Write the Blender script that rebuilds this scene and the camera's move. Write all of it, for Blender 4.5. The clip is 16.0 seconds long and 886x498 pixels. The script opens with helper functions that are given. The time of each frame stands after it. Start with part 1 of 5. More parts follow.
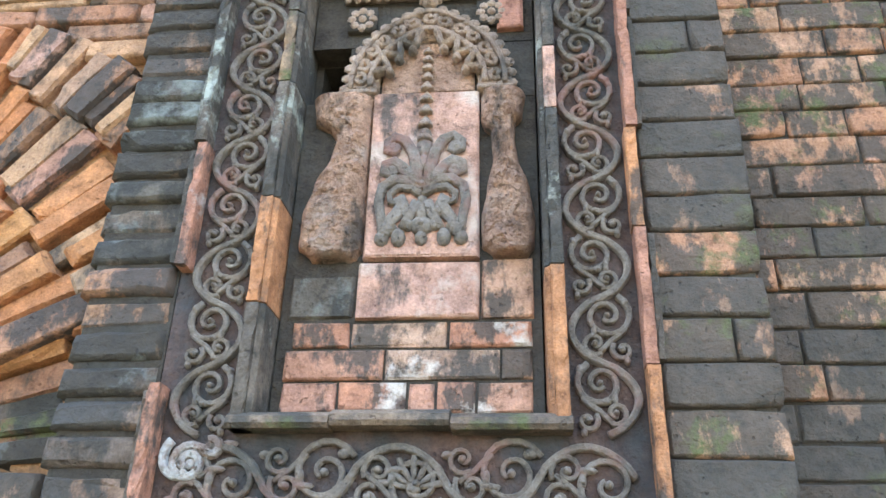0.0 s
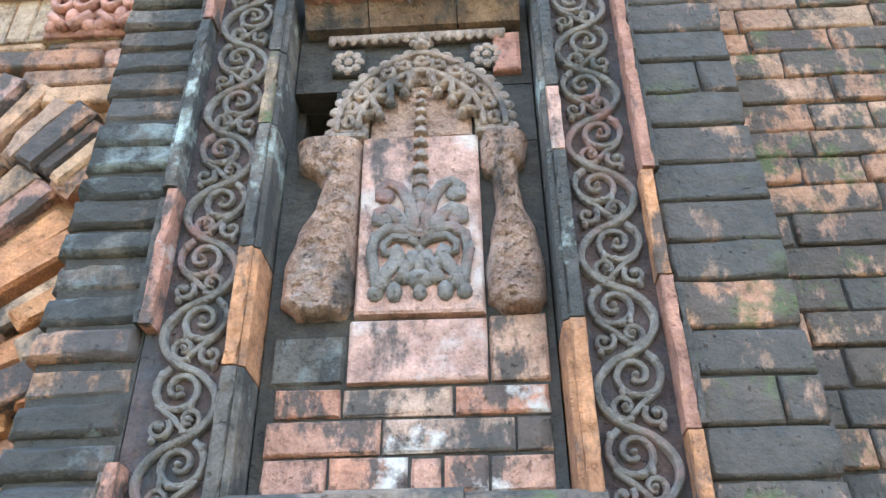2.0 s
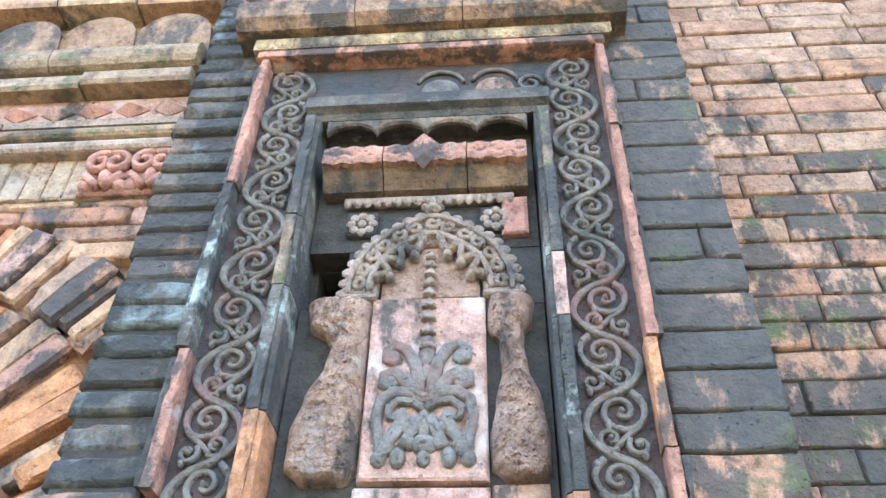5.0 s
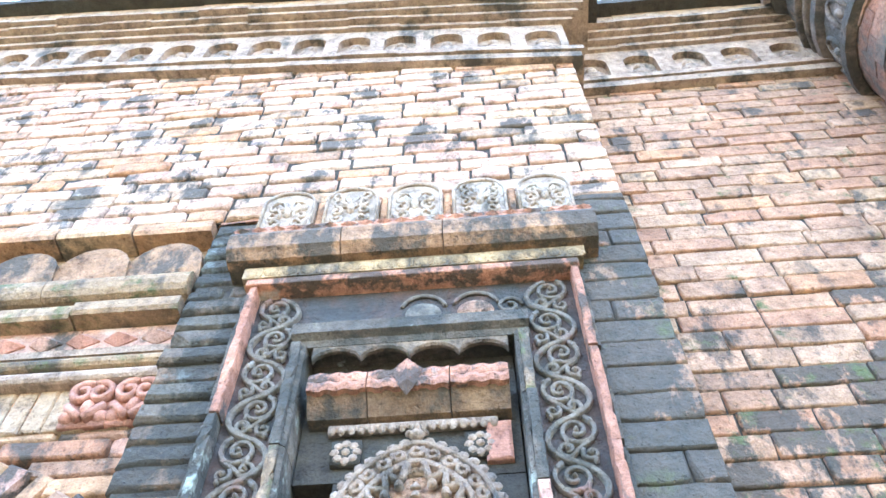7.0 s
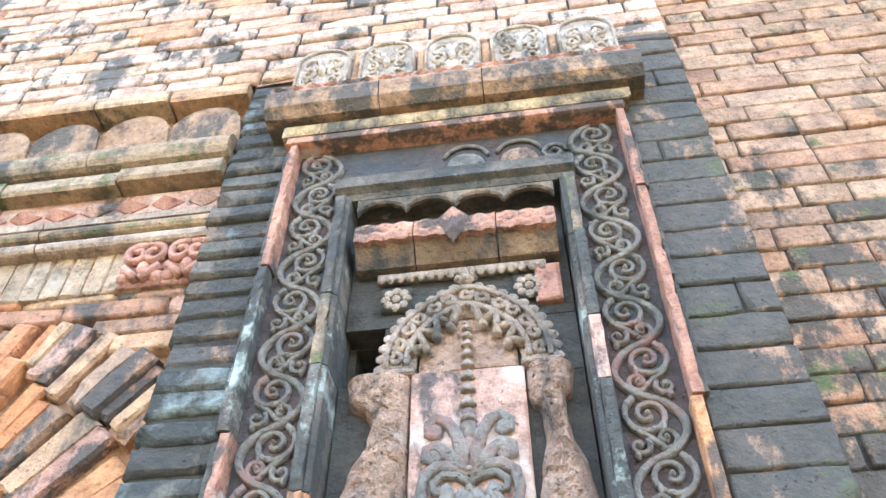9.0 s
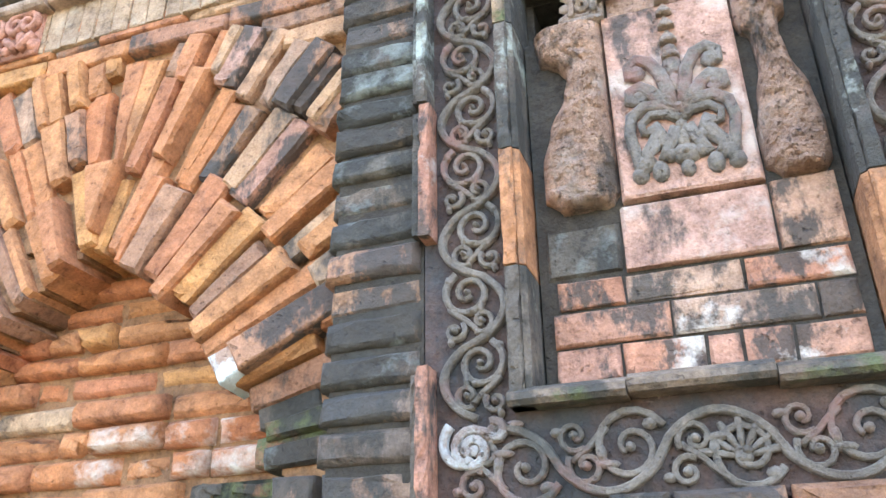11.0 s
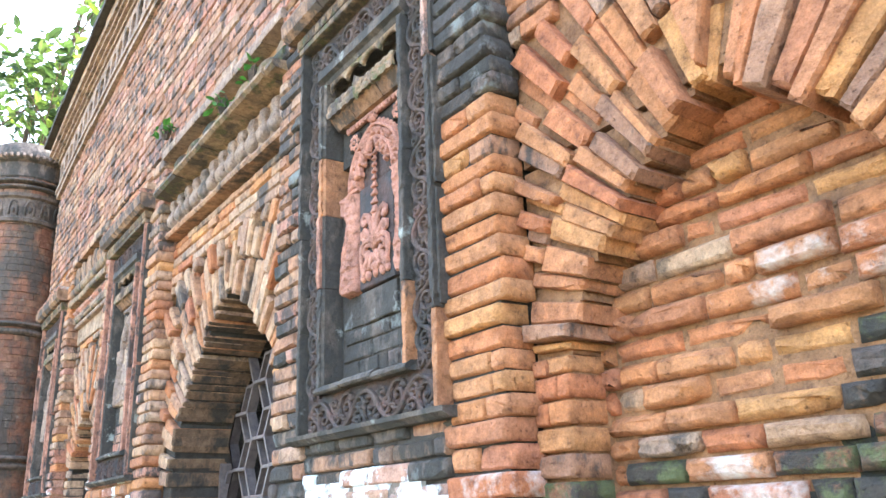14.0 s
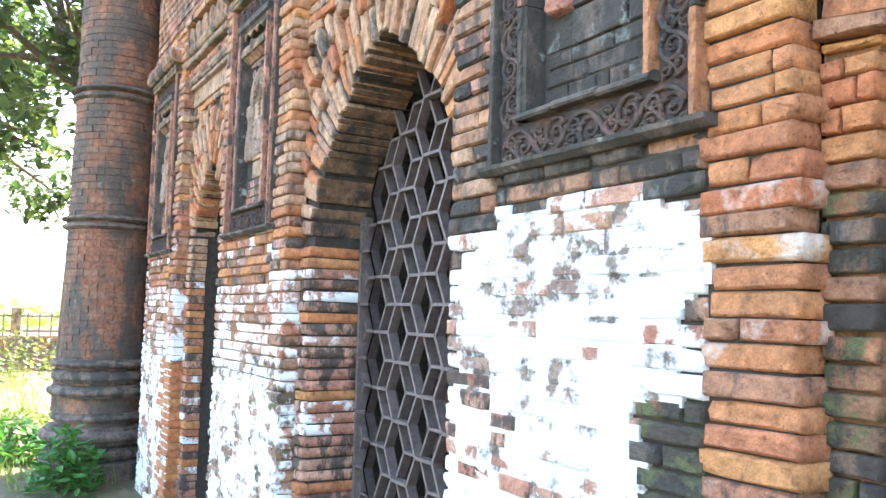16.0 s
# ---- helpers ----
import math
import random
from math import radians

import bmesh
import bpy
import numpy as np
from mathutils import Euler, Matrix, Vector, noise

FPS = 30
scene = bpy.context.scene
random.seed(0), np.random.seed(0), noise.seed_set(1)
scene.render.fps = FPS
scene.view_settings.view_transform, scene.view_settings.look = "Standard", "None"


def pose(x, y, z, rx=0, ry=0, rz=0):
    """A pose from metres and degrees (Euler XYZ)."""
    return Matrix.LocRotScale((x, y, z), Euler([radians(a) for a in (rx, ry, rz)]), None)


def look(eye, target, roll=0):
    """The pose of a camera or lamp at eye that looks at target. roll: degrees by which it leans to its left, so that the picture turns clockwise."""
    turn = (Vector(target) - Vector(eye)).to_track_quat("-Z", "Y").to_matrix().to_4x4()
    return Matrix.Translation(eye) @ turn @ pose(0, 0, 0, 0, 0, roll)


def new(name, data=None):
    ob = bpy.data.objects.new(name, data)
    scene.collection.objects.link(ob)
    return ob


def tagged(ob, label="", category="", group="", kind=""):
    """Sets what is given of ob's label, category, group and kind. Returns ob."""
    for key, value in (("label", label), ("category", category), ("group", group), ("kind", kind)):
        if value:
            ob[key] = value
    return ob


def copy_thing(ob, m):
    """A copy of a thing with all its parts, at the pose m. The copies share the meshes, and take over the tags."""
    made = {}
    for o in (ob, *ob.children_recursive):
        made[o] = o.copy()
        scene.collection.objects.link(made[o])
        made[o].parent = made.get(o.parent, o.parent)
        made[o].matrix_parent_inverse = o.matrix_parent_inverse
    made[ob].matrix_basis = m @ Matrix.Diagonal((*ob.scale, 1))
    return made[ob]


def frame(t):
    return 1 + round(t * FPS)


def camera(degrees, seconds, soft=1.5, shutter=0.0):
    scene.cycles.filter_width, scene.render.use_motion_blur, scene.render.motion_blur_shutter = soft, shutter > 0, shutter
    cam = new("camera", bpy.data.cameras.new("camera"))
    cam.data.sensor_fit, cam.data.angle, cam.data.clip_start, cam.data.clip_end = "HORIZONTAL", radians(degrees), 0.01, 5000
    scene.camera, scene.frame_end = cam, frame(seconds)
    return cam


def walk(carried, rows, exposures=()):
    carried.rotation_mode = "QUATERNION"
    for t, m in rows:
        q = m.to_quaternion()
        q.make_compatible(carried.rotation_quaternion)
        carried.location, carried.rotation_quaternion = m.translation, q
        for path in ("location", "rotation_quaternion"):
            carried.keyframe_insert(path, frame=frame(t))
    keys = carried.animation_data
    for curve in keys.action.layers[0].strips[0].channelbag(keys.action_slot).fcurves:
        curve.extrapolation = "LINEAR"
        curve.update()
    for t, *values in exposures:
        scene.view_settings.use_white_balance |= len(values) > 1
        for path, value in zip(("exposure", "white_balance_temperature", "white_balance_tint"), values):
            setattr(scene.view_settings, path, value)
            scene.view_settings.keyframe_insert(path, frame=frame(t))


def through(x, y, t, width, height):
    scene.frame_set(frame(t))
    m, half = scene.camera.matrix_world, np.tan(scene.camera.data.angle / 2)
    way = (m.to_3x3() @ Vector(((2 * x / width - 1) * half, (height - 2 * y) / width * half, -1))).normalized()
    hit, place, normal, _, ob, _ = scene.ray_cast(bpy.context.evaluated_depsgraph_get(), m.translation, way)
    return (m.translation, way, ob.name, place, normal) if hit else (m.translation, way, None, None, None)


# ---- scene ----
cam = camera(57.4, 16.0)
PATH = [
    (0, (0.633, -0.111, 1.691), (0.436, 1.662, 2.594), 1.6),
    (0.5, (0.577, 0.019, 1.681), (0.519, 1.782, 2.624), -0.8),
    (1, (0.567, 0.08, 1.691), (0.529, 1.858, 2.605), -1.3),
    (1.5, (0.542, 0.052, 1.725), (0.431, 1.735, 2.8), -0.9),
    (2, (0.537, 0.057, 1.727), (0.45, 1.739, 2.805), -0.6),
    (2.5, (0.523, 0.056, 1.741), (0.469, 1.732, 2.831), -1.0),
    (3, (0.507, 0.049, 1.746), (0.458, 1.725, 2.837), -0.6),
    (3.2, (0.5, 0.05, 1.745), (0.455, 1.725, 2.836), -0.7),
    (5.3, (0.585, -0.018, 1.769), (0.444, 1.428, 3.142), 1.8),
    (5.5, (0.588, -0.032, 1.778), (0.454, 1.395, 3.173), 1.7),
    (6, (0.589, -0.029, 1.771), (0.479, 1.287, 3.273), 1.5),
    (6.5, (0.584, -0.041, 1.772), (0.486, 1.19, 3.345), 0.4),
    (7, (0.594, -0.05, 1.774), (0.511, 1.059, 3.436), -0.5),
    (7.5, (0.597, -0.056, 1.773), (0.501, 0.955, 3.497), 0.1),
    (8, (0.59, -0.057, 1.771), (0.441, 0.921, 3.51), 2.2),
    (8.4, (0.578, -0.028, 1.764), (0.384, 1.124, 3.387), 2.1),
    (8.5, (0.566, -0.016, 1.753), (0.368, 1.172, 3.349), 1.9),
    (9, (0.572, 0.016, 1.747), (0.37, 1.352, 3.222), 0.5),
    (9.2, (0.577, 0.032, 1.74), (0.371, 1.442, 3.143), 0.5),
    (11.3, (0.392, 0.05, 1.707), (-0.312, 1.718, 2.557), -1.2),
    (11.5, (0.368, 0.031, 1.682), (-0.405, 1.663, 2.542), -1.4),
    (12, (0.309, 0.0, 1.662), (-0.637, 1.564, 2.472), -0.6),
    (12.5, (0.24, -0.033, 1.64), (-0.836, 1.465, 2.415), -0.2),
    (13, (0.186, -0.043, 1.625), (-1.029, 1.382, 2.328), -1.3),
    (13.5, (0.136, -0.068, 1.615), (-1.267, 1.192, 2.282), -1.9),
    (14, (0.103, -0.119, 1.606), (-1.447, 0.983, 2.225), -2.2),
    (14.5, (0.067, -0.13, 1.567), (-1.622, 0.816, 2.068), -2.1),
    (15, (0.021, -0.169, 1.517), (-1.752, 0.649, 1.95), -0.9),
    (15.5, (-0.152, -0.266, 1.443), (-1.94, 0.574, 1.757), 1.3),
    (16, (-0.395, -0.398, 1.36), (-2.107, 0.622, 1.521), 1.4),
]
EXPOSURES = [(0.0, 3.63, 6700, 4), (1.0, 3.71, 6700, 4), (1.5, 3.84, 6100, 2), (2.0, 3.73, 6100, 2), (3.0, 3.76, 6000, 1), (5.5, 4.06, 5750, 2), (7.0, 4.36, 5500, 1), (8.0, 4.54, 5600, 1), (8.5, 4.21, 5900, 2), (9.2, 4.12, 6300, 3), (11.5, 3.81, 6600, 7), (13.0, 3.89, 6700, 7), (14.0, 3.84, 6500, 7), (15.5, 3.68, 6550, 6), (16.0, 3.63, 6600, 6)]
walk(cam, [(t, look(eye, target, roll)) for t, eye, target, roll in PATH], EXPOSURES)

# ---- world, sun, exposure ----
GROUND = -0.5
world = bpy.data.worlds.new("World")
scene.world = world
world.use_nodes = True
wn = world.node_tree.nodes
sky = wn.new("ShaderNodeTexSky")
sky.sky_type, sky.sun_disc = "NISHITA", False
sky.sun_elevation, sky.sun_rotation = radians(48), radians(-25)
sky.air_density, sky.dust_density, sky.ozone_density = 1.0, 3.0, 1.0
world.node_tree.links.new(sky.outputs[0], wn["Background"].inputs[0])
wn["Background"].inputs[1].default_value = 0.15
sun = new("sun", bpy.data.lights.new("sun", "SUN"))
sun.data.energy, sun.data.angle, sun.data.color = 3.0, radians(0.6), (1.0, 0.95, 0.86)
sun.matrix_world = look((-3.0, 6.5, 8.0), (0, 0, 0))

# ---- materials ----
def nodes_of(name):
    mat = bpy.data.materials.new(name)
    mat.use_nodes = True
    return mat, mat.node_tree.nodes, mat.node_tree.links


def noise_node(N, L, pos, scale, detail=6, rough=0.6):
    n = N.new("ShaderNodeTexNoise")
    n.inputs["Scale"].default_value, n.inputs["Detail"].default_value, n.inputs["Roughness"].default_value = scale, detail, rough
    L.new(pos, n.inputs["Vector"])
    return n.outputs["Fac"]


def ramp_node(N, L, fac, stops, mode="LINEAR"):
    r = N.new("ShaderNodeValToRGB")
    r.color_ramp.interpolation = mode
    while len(r.color_ramp.elements) < len(stops):
        r.color_ramp.elements.new(0.5)
    for e, (p, c) in zip(r.color_ramp.elements, stops):
        e.position = p
        e.color = (*c, 1) if len(c) == 3 else c
    L.new(fac, r.inputs[0])
    return r.outputs[0]


def mix_node(N, L, fac, a, b, mode="MIX"):
    m = N.new("ShaderNodeMix")
    m.data_type, m.blend_type = "RGBA", mode
    for sock, val in ((m.inputs[0], fac), (m.inputs[6], a), (m.inputs[7], b)):
        if isinstance(val, bpy.types.NodeSocket):
            L.new(val, sock)
        elif isinstance(val, (int, float)):
            sock.default_value = val
        else:
            sock.default_value = (*val, 1)
    return m.outputs[2]


def math_node(N, L, op, a, b=0.0):
    m = N.new("ShaderNodeMath")
    m.operation = op
    for sock, val in ((m.inputs[0], a), (m.inputs[1], b)):
        if isinstance(val, bpy.types.NodeSocket):
            L.new(val, sock)
        else:
            sock.default_value = val
    return m.outputs[0]


def worn(name, tones, soot=(0.5, 0.7), soot_col=(0.040, 0.036, 0.031), white=None, moss=None, bump=0.9, rough=0.9, soot_scale=7.0, fine=60.0, white_col=(0.8, 0.79, 0.76), spread=0.08):
    """Weathered fired clay or stone: a tone for each piece, grain, soot patches, and lime or moss where given."""
    mat, N, L = nodes_of(name)
    bsdf = N["Principled BSDF"]
    geo, obj = N.new("ShaderNodeNewGeometry"), N.new("ShaderNodeObjectInfo")
    pos = geo.outputs["Position"]
    rnd = math_node(N, L, "FRACT", math_node(N, L, "ADD", geo.outputs["Random Per Island"], obj.outputs["Random"]))
    tones = tones if len(tones) > 1 else [tuple(c * 0.85 for c in tones[0]), tuple(c * 1.15 for c in tones[0])]
    stops = [(i / (len(tones) - 1), c) for i, c in enumerate(tones)]
    col = ramp_node(N, L, rnd, stops)
    big = noise_node(N, L, pos, 9.0, 5)
    col = mix_node(N, L, 0.85, col, ramp_node(N, L, big, [(0.3, (0.62, 0.58, 0.56)), (0.7, (1.25, 1.2, 1.12))]), "MULTIPLY")
    grain = noise_node(N, L, pos, fine * 3, 4, 0.7)
    col = mix_node(N, L, 0.5, col, ramp_node(N, L, grain, [(0.3, (0.55, 0.52, 0.50)), (0.68, (1.35, 1.32, 1.28))]), "MULTIPLY")
    blot = noise_node(N, L, pos, 26.0, 7, 0.72)
    col = mix_node(N, L, 0.8, col, ramp_node(N, L, blot, [(0.33, (0.30, 0.27, 0.25)), (0.43, (0.80, 0.78, 0.77)), (0.52, (1.0, 1.0, 1.0)), (0.70, (1.42, 1.44, 1.45))]), "MULTIPLY")
    drawn = N.new("ShaderNodeMapping")
    drawn.inputs["Scale"].default_value = (1.0, 1.0, 0.55)
    L.new(pos, drawn.inputs["Vector"])
    s = noise_node(N, L, drawn.outputs[0], soot_scale, 9, 0.68)
    s = math_node(N, L, "ADD", s, math_node(N, L, "MULTIPLY", math_node(N, L, "SUBTRACT", rnd, 0.5), spread))
    mask = ramp_node(N, L, s, [(soot[0], (0, 0, 0)), (soot[1], (1, 1, 1))])
    stain = mix_node(N, L, 0.55, mix_node(N, L, 1.0, col, (0.30, 0.29, 0.28), "MULTIPLY"), mix_node(N, L, blot, soot_col, tuple(3.0 * c for c in soot_col)))
    col = mix_node(N, L, mask, col, stain)
    pits = ramp_node(N, L, noise_node(N, L, pos, fine * 1.25, 2, 0.5), [(0.27, (0, 0, 0)), (0.34, (1, 1, 1))])
    col = mix_node(N, L, 0.6, col, mix_node(N, L, pits, (0.34, 0.31, 0.29), (1, 1, 1)), "MULTIPLY")
    if moss:
        m = ramp_node(N, L, noise_node(N, L, pos, 10.0, 8, 0.7), [(moss[0], (0, 0, 0)), (moss[1], (1, 1, 1))])
        col = mix_node(N, L, m, col, mix_node(N, L, grain, (0.045, 0.050, 0.019), (0.155, 0.16, 0.064)))
    if white:
        m = ramp_node(N, L, noise_node(N, L, pos, 6.0, 10, 0.66), [(white[0], (0, 0, 0)), (white[1], (1, 1, 1))])
        col = mix_node(N, L, m, col, white_col)
    L.new(col, bsdf.inputs["Base Color"])
    bsdf.inputs["Roughness"].default_value = rough
    b = N.new("ShaderNodeBump")
    b.inputs["Strength"].default_value, b.inputs["Distance"].default_value = bump, 0.008
    h = math_node(N, L, "ADD", math_node(N, L, "MULTIPLY", noise_node(N, L, pos, fine, 6, 0.7), 1.0), math_node(N, L, "MULTIPLY", noise_node(N, L, pos, fine * 0.3, 5, 0.65), 2.6))
    h = math_node(N, L, "ADD", h, math_node(N, L, "MULTIPLY", pits, 0.55))
    L.new(h, b.inputs["Height"])
    L.new(b.outputs[0], bsdf.inputs["Normal"])
    return mat


ORANGE = [(0.48, 0.194, 0.076), (0.44, 0.155, 0.069), (0.52, 0.257, 0.097), (0.41, 0.154, 0.078), (0.49, 0.226, 0.097), (0.47, 0.194, 0.089)]
PINK = [(0.45, 0.22, 0.155), (0.43, 0.19, 0.125), (0.52, 0.31, 0.23), (0.38, 0.17, 0.12), (0.48, 0.28, 0.19), (0.42, 0.24, 0.19)]
M = {
    "orange": worn("orange_brick", ORANGE, (0.62, 0.82), moss=(0.72, 0.85)),
    "pale": worn("pale_brick", [(0.48, 0.29, 0.17), (0.45, 0.23, 0.13), (0.50, 0.33, 0.21), (0.40, 0.23, 0.15), (0.44, 0.30, 0.21)], (0.51, 0.63)),
    "pink": worn("pink_brick", [(0.51, 0.32, 0.235), (0.48, 0.28, 0.20), (0.54, 0.39, 0.31), (0.46, 0.27, 0.195), (0.52, 0.36, 0.27), (0.49, 0.34, 0.28)], (0.54, 0.60), soot_scale=7.0, white=(0.62, 0.8), white_col=(0.56, 0.46, 0.40)),
    "mixed": worn("stained_brick", PINK, (0.47, 0.53), soot_scale=9.0, moss=(0.64, 0.80)),
    "black": worn("blackened_brick", [(0.145, 0.105, 0.085), (0.10, 0.085, 0.07), (0.12, 0.10, 0.085), (0.19, 0.12, 0.08), (0.095, 0.09, 0.08)], (0.42, 0.50), (0.027, 0.024, 0.020), white=(0.57, 0.68), white_col=(0.20, 0.205, 0.185)),
    "brown": worn("dusky_brick", [(0.36, 0.175, 0.10), (0.29, 0.145, 0.085), (0.40, 0.20, 0.115), (0.32, 0.18, 0.115), (0.38, 0.165, 0.095)], (0.52, 0.62), soot_scale=10.0, white=(0.64, 0.74), white_col=(0.44, 0.38, 0.33)),
    "black_orange": worn("half_blackened_brick", [(0.36, 0.19, 0.11), (0.24, 0.15, 0.10), (0.44, 0.20, 0.11), (0.30, 0.18, 0.12), (0.20, 0.14, 0.11)], (0.43, 0.49), (0.035, 0.034, 0.032)),
    "limewash": worn("whitewashed_brick", [(0.33, 0.25, 0.20), (0.26, 0.21, 0.18), (0.38, 0.25, 0.19)], (0.66, 0.8), white=(0.36, 0.43), white_col=(0.78, 0.78, 0.77), bump=0.6),
    "lime": worn("limewashed_brick", [(0.36, 0.24, 0.19), (0.27, 0.21, 0.18), (0.42, 0.25, 0.18)], (0.60, 0.75), white=(0.42, 0.49), white_col=(0.74, 0.74, 0.73)),
    "limeblotch": worn("blotched_limed_brick", [(0.36, 0.20, 0.13), (0.30, 0.19, 0.14), (0.40, 0.22, 0.13)], (0.50, 0.62), white=(0.44, 0.51), white_col=(0.76, 0.76, 0.74), moss=(0.54, 0.64)),
    "limespot": worn("limespotted_brick", ORANGE, (0.60, 0.8), white=(0.50, 0.66), white_col=(0.64, 0.55, 0.48)),
    "limepatch": worn("limestained_brick", PINK, (0.54, 0.7), white=(0.48, 0.54), white_col=(0.78, 0.78, 0.76), moss=(0.60, 0.76)),
    "moss": worn("mossy_brick", [(0.30, 0.13, 0.07), (0.16, 0.10, 0.06), (0.34, 0.15, 0.08), (0.14, 0.10, 0.07)], (0.44, 0.50), (0.02, 0.024, 0.02), moss=(0.48, 0.58), white=(0.63, 0.72), white_col=(0.55, 0.52, 0.46), soot_scale=5.0),
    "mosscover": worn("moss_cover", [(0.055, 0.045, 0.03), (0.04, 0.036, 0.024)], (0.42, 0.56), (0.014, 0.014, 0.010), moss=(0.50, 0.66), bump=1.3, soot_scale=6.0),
    "mortar": worn("old_mortar", [(0.30, 0.155, 0.075)], (0.60, 0.80), bump=1.0),
    "limemortar": worn("limed_mortar", [(0.24, 0.19, 0.155)], (0.5, 0.65), white=(0.40, 0.46), white_col=(0.70, 0.69, 0.66)),
    "darkmortar": worn("near_black_mortar", [(0.050, 0.039, 0.030)], (0.45, 0.65), bump=0.8),
    "carved_dark": worn("blackened_terracotta", [(0.205, 0.172, 0.150)], (0.50, 0.64), (0.050, 0.046, 0.040), white=(0.53, 0.66), white_col=(0.24, 0.125, 0.10)),
    "carved_black": worn("sooted_terracotta", [(0.125, 0.088, 0.075)], (0.46, 0.60), (0.040, 0.036, 0.032), white=(0.55, 0.68), white_col=(0.20, 0.11, 0.09)),
    "carved_red": worn("dark_red_terracotta", [(0.090, 0.053, 0.044)], (0.42, 0.60), (0.034, 0.034, 0.035)),
    "carved_pink": worn("pink_terracotta", [(0.46, 0.22, 0.16)], (0.60, 0.78), bump=0.8),
    "carved_buff": worn("buff_terracotta", [(0.37, 0.27, 0.215)], (0.50, 0.64), (0.06, 0.055, 0.05), bump=1.4, fine=45),
    "strip_orange": worn("orange_strip", [(0.46, 0.21, 0.10)], (0.53, 0.62), soot_scale=11.0),
    "strip_pink": worn("pink_strip", [(0.43, 0.205, 0.14)], (0.51, 0.59), soot_scale=11.0, white=(0.60, 0.70), white_col=(0.52, 0.44, 0.38)),
    "strip_black": worn("black_strip", [(0.135, 0.108, 0.088)], (0.42, 0.52), (0.034, 0.030, 0.025), white=(0.60, 0.68), white_col=(0.36, 0.36, 0.31)),
    "strip_lichen": worn("lichened_black_strip", [(0.135, 0.108, 0.088)], (0.42, 0.52), (0.034, 0.030, 0.025), soot_scale=9.0, white=(0.55, 0.64), white_col=(0.37, 0.375, 0.32)),
    "ledge": worn("grimy_ledge", [(0.21, 0.15, 0.11)], (0.44, 0.58), (0.034, 0.031, 0.026), soot_scale=9.0, moss=(0.60, 0.72)),
    "slab": worn("pinkish_slab", [(0.50, 0.29, 0.225)], (0.53, 0.60), white=(0.53, 0.64), white_col=(0.54, 0.40, 0.33)),
    "hood": worn("buff_moulding", [(0.32, 0.21, 0.13), (0.35, 0.245, 0.16), (0.30, 0.17, 0.105)], (0.45, 0.56), soot_scale=6.0, moss=(0.53, 0.64)),
    "scallop": worn("brown_scallops", [(0.32, 0.18, 0.105), (0.35, 0.21, 0.13)], (0.46, 0.56), soot_scale=9.0),
    "tile": worn("pale_carved_clay", [(0.40, 0.31, 0.25)], (0.54, 0.68), white=(0.54, 0.70), white_col=(0.50, 0.43, 0.37), bump=0.8),
    "plaster": worn("crumbling_plaster", [(0.40, 0.275, 0.185)], (0.62, 0.8), white=(0.55, 0.72), white_col=(0.5, 0.4, 0.3), bump=1.0),
    "cornice": worn("cornice_brick", [(0.38, 0.27, 0.21), (0.35, 0.25, 0.195), (0.41, 0.30, 0.23)], (0.53, 0.64), soot_scale=5.0),
    "turret": worn("turret_brick", [(0.28, 0.125, 0.074), (0.24, 0.11, 0.07), (0.29, 0.155, 0.098), (0.235, 0.12, 0.08)], (0.44, 0.56), (0.06, 0.055, 0.046), soot_scale=3.0, spread=0.02, white=(0.62, 0.76), white_col=(0.36, 0.30, 0.24)),
    "turret_band": worn("sooty_moulding", [(0.19, 0.145, 0.12)], (0.46, 0.56), soot_scale=5.0),
    "soil": worn("bare_earth", [(0.20, 0.15, 0.10)], (0.6, 0.8), moss=(0.44, 0.56)),
    "sidewall": worn("mottled_sooty_brick", [(0.45, 0.23, 0.14), (0.40, 0.20, 0.12), (0.48, 0.28, 0.18), (0.42, 0.22, 0.15)], (0.436, 0.496), (0.042, 0.040, 0.034), soot_scale=9.0, moss=(0.54, 0.64), spread=0.06),
    "sidehigh": worn("tan_mottled_brick", [(0.43, 0.25, 0.16), (0.39, 0.205, 0.13), (0.45, 0.285, 0.195), (0.38, 0.23, 0.15), (0.35, 0.20, 0.135)], (0.56, 0.64), soot_scale=8.0, moss=(0.58, 0.70)),
    "sidecol": worn("smoke_stained_brick", [(0.36, 0.205, 0.135), (0.26, 0.165, 0.115), (0.40, 0.24, 0.16)], (0.345, 0.41), (0.037, 0.037, 0.033), spread=0.08, soot_scale=8.0, moss=(0.58, 0.78)),
    "niche_brick": worn("scuffed_pink_brick", [(0.50, 0.28, 0.20), (0.44, 0.20, 0.125), (0.40, 0.25, 0.18), (0.48, 0.32, 0.24)], (0.50, 0.56), soot_scale=10.0, white=(0.55, 0.62), white_col=(0.56, 0.46, 0.39)),
    "pillar": worn("eroded_buff_terracotta", [(0.47, 0.285, 0.205)], (0.55, 0.64), (0.055, 0.045, 0.036), soot_scale=8.0, bump=1.9, fine=75, white=(0.56, 0.66), white_col=(0.47, 0.33, 0.26)),
    "ochre": worn("ochre_lichened_clay", [(0.42, 0.29, 0.165)], (0.47, 0.62), soot_scale=6.0, white=(0.6, 0.72), white_col=(0.44, 0.30, 0.22)),
    "smoked": worn("dark_brown_clay", [(0.20, 0.12, 0.07), (0.17, 0.105, 0.065), (0.23, 0.14, 0.085)], (0.47, 0.56), (0.025, 0.023, 0.02), soot_scale=4.0),
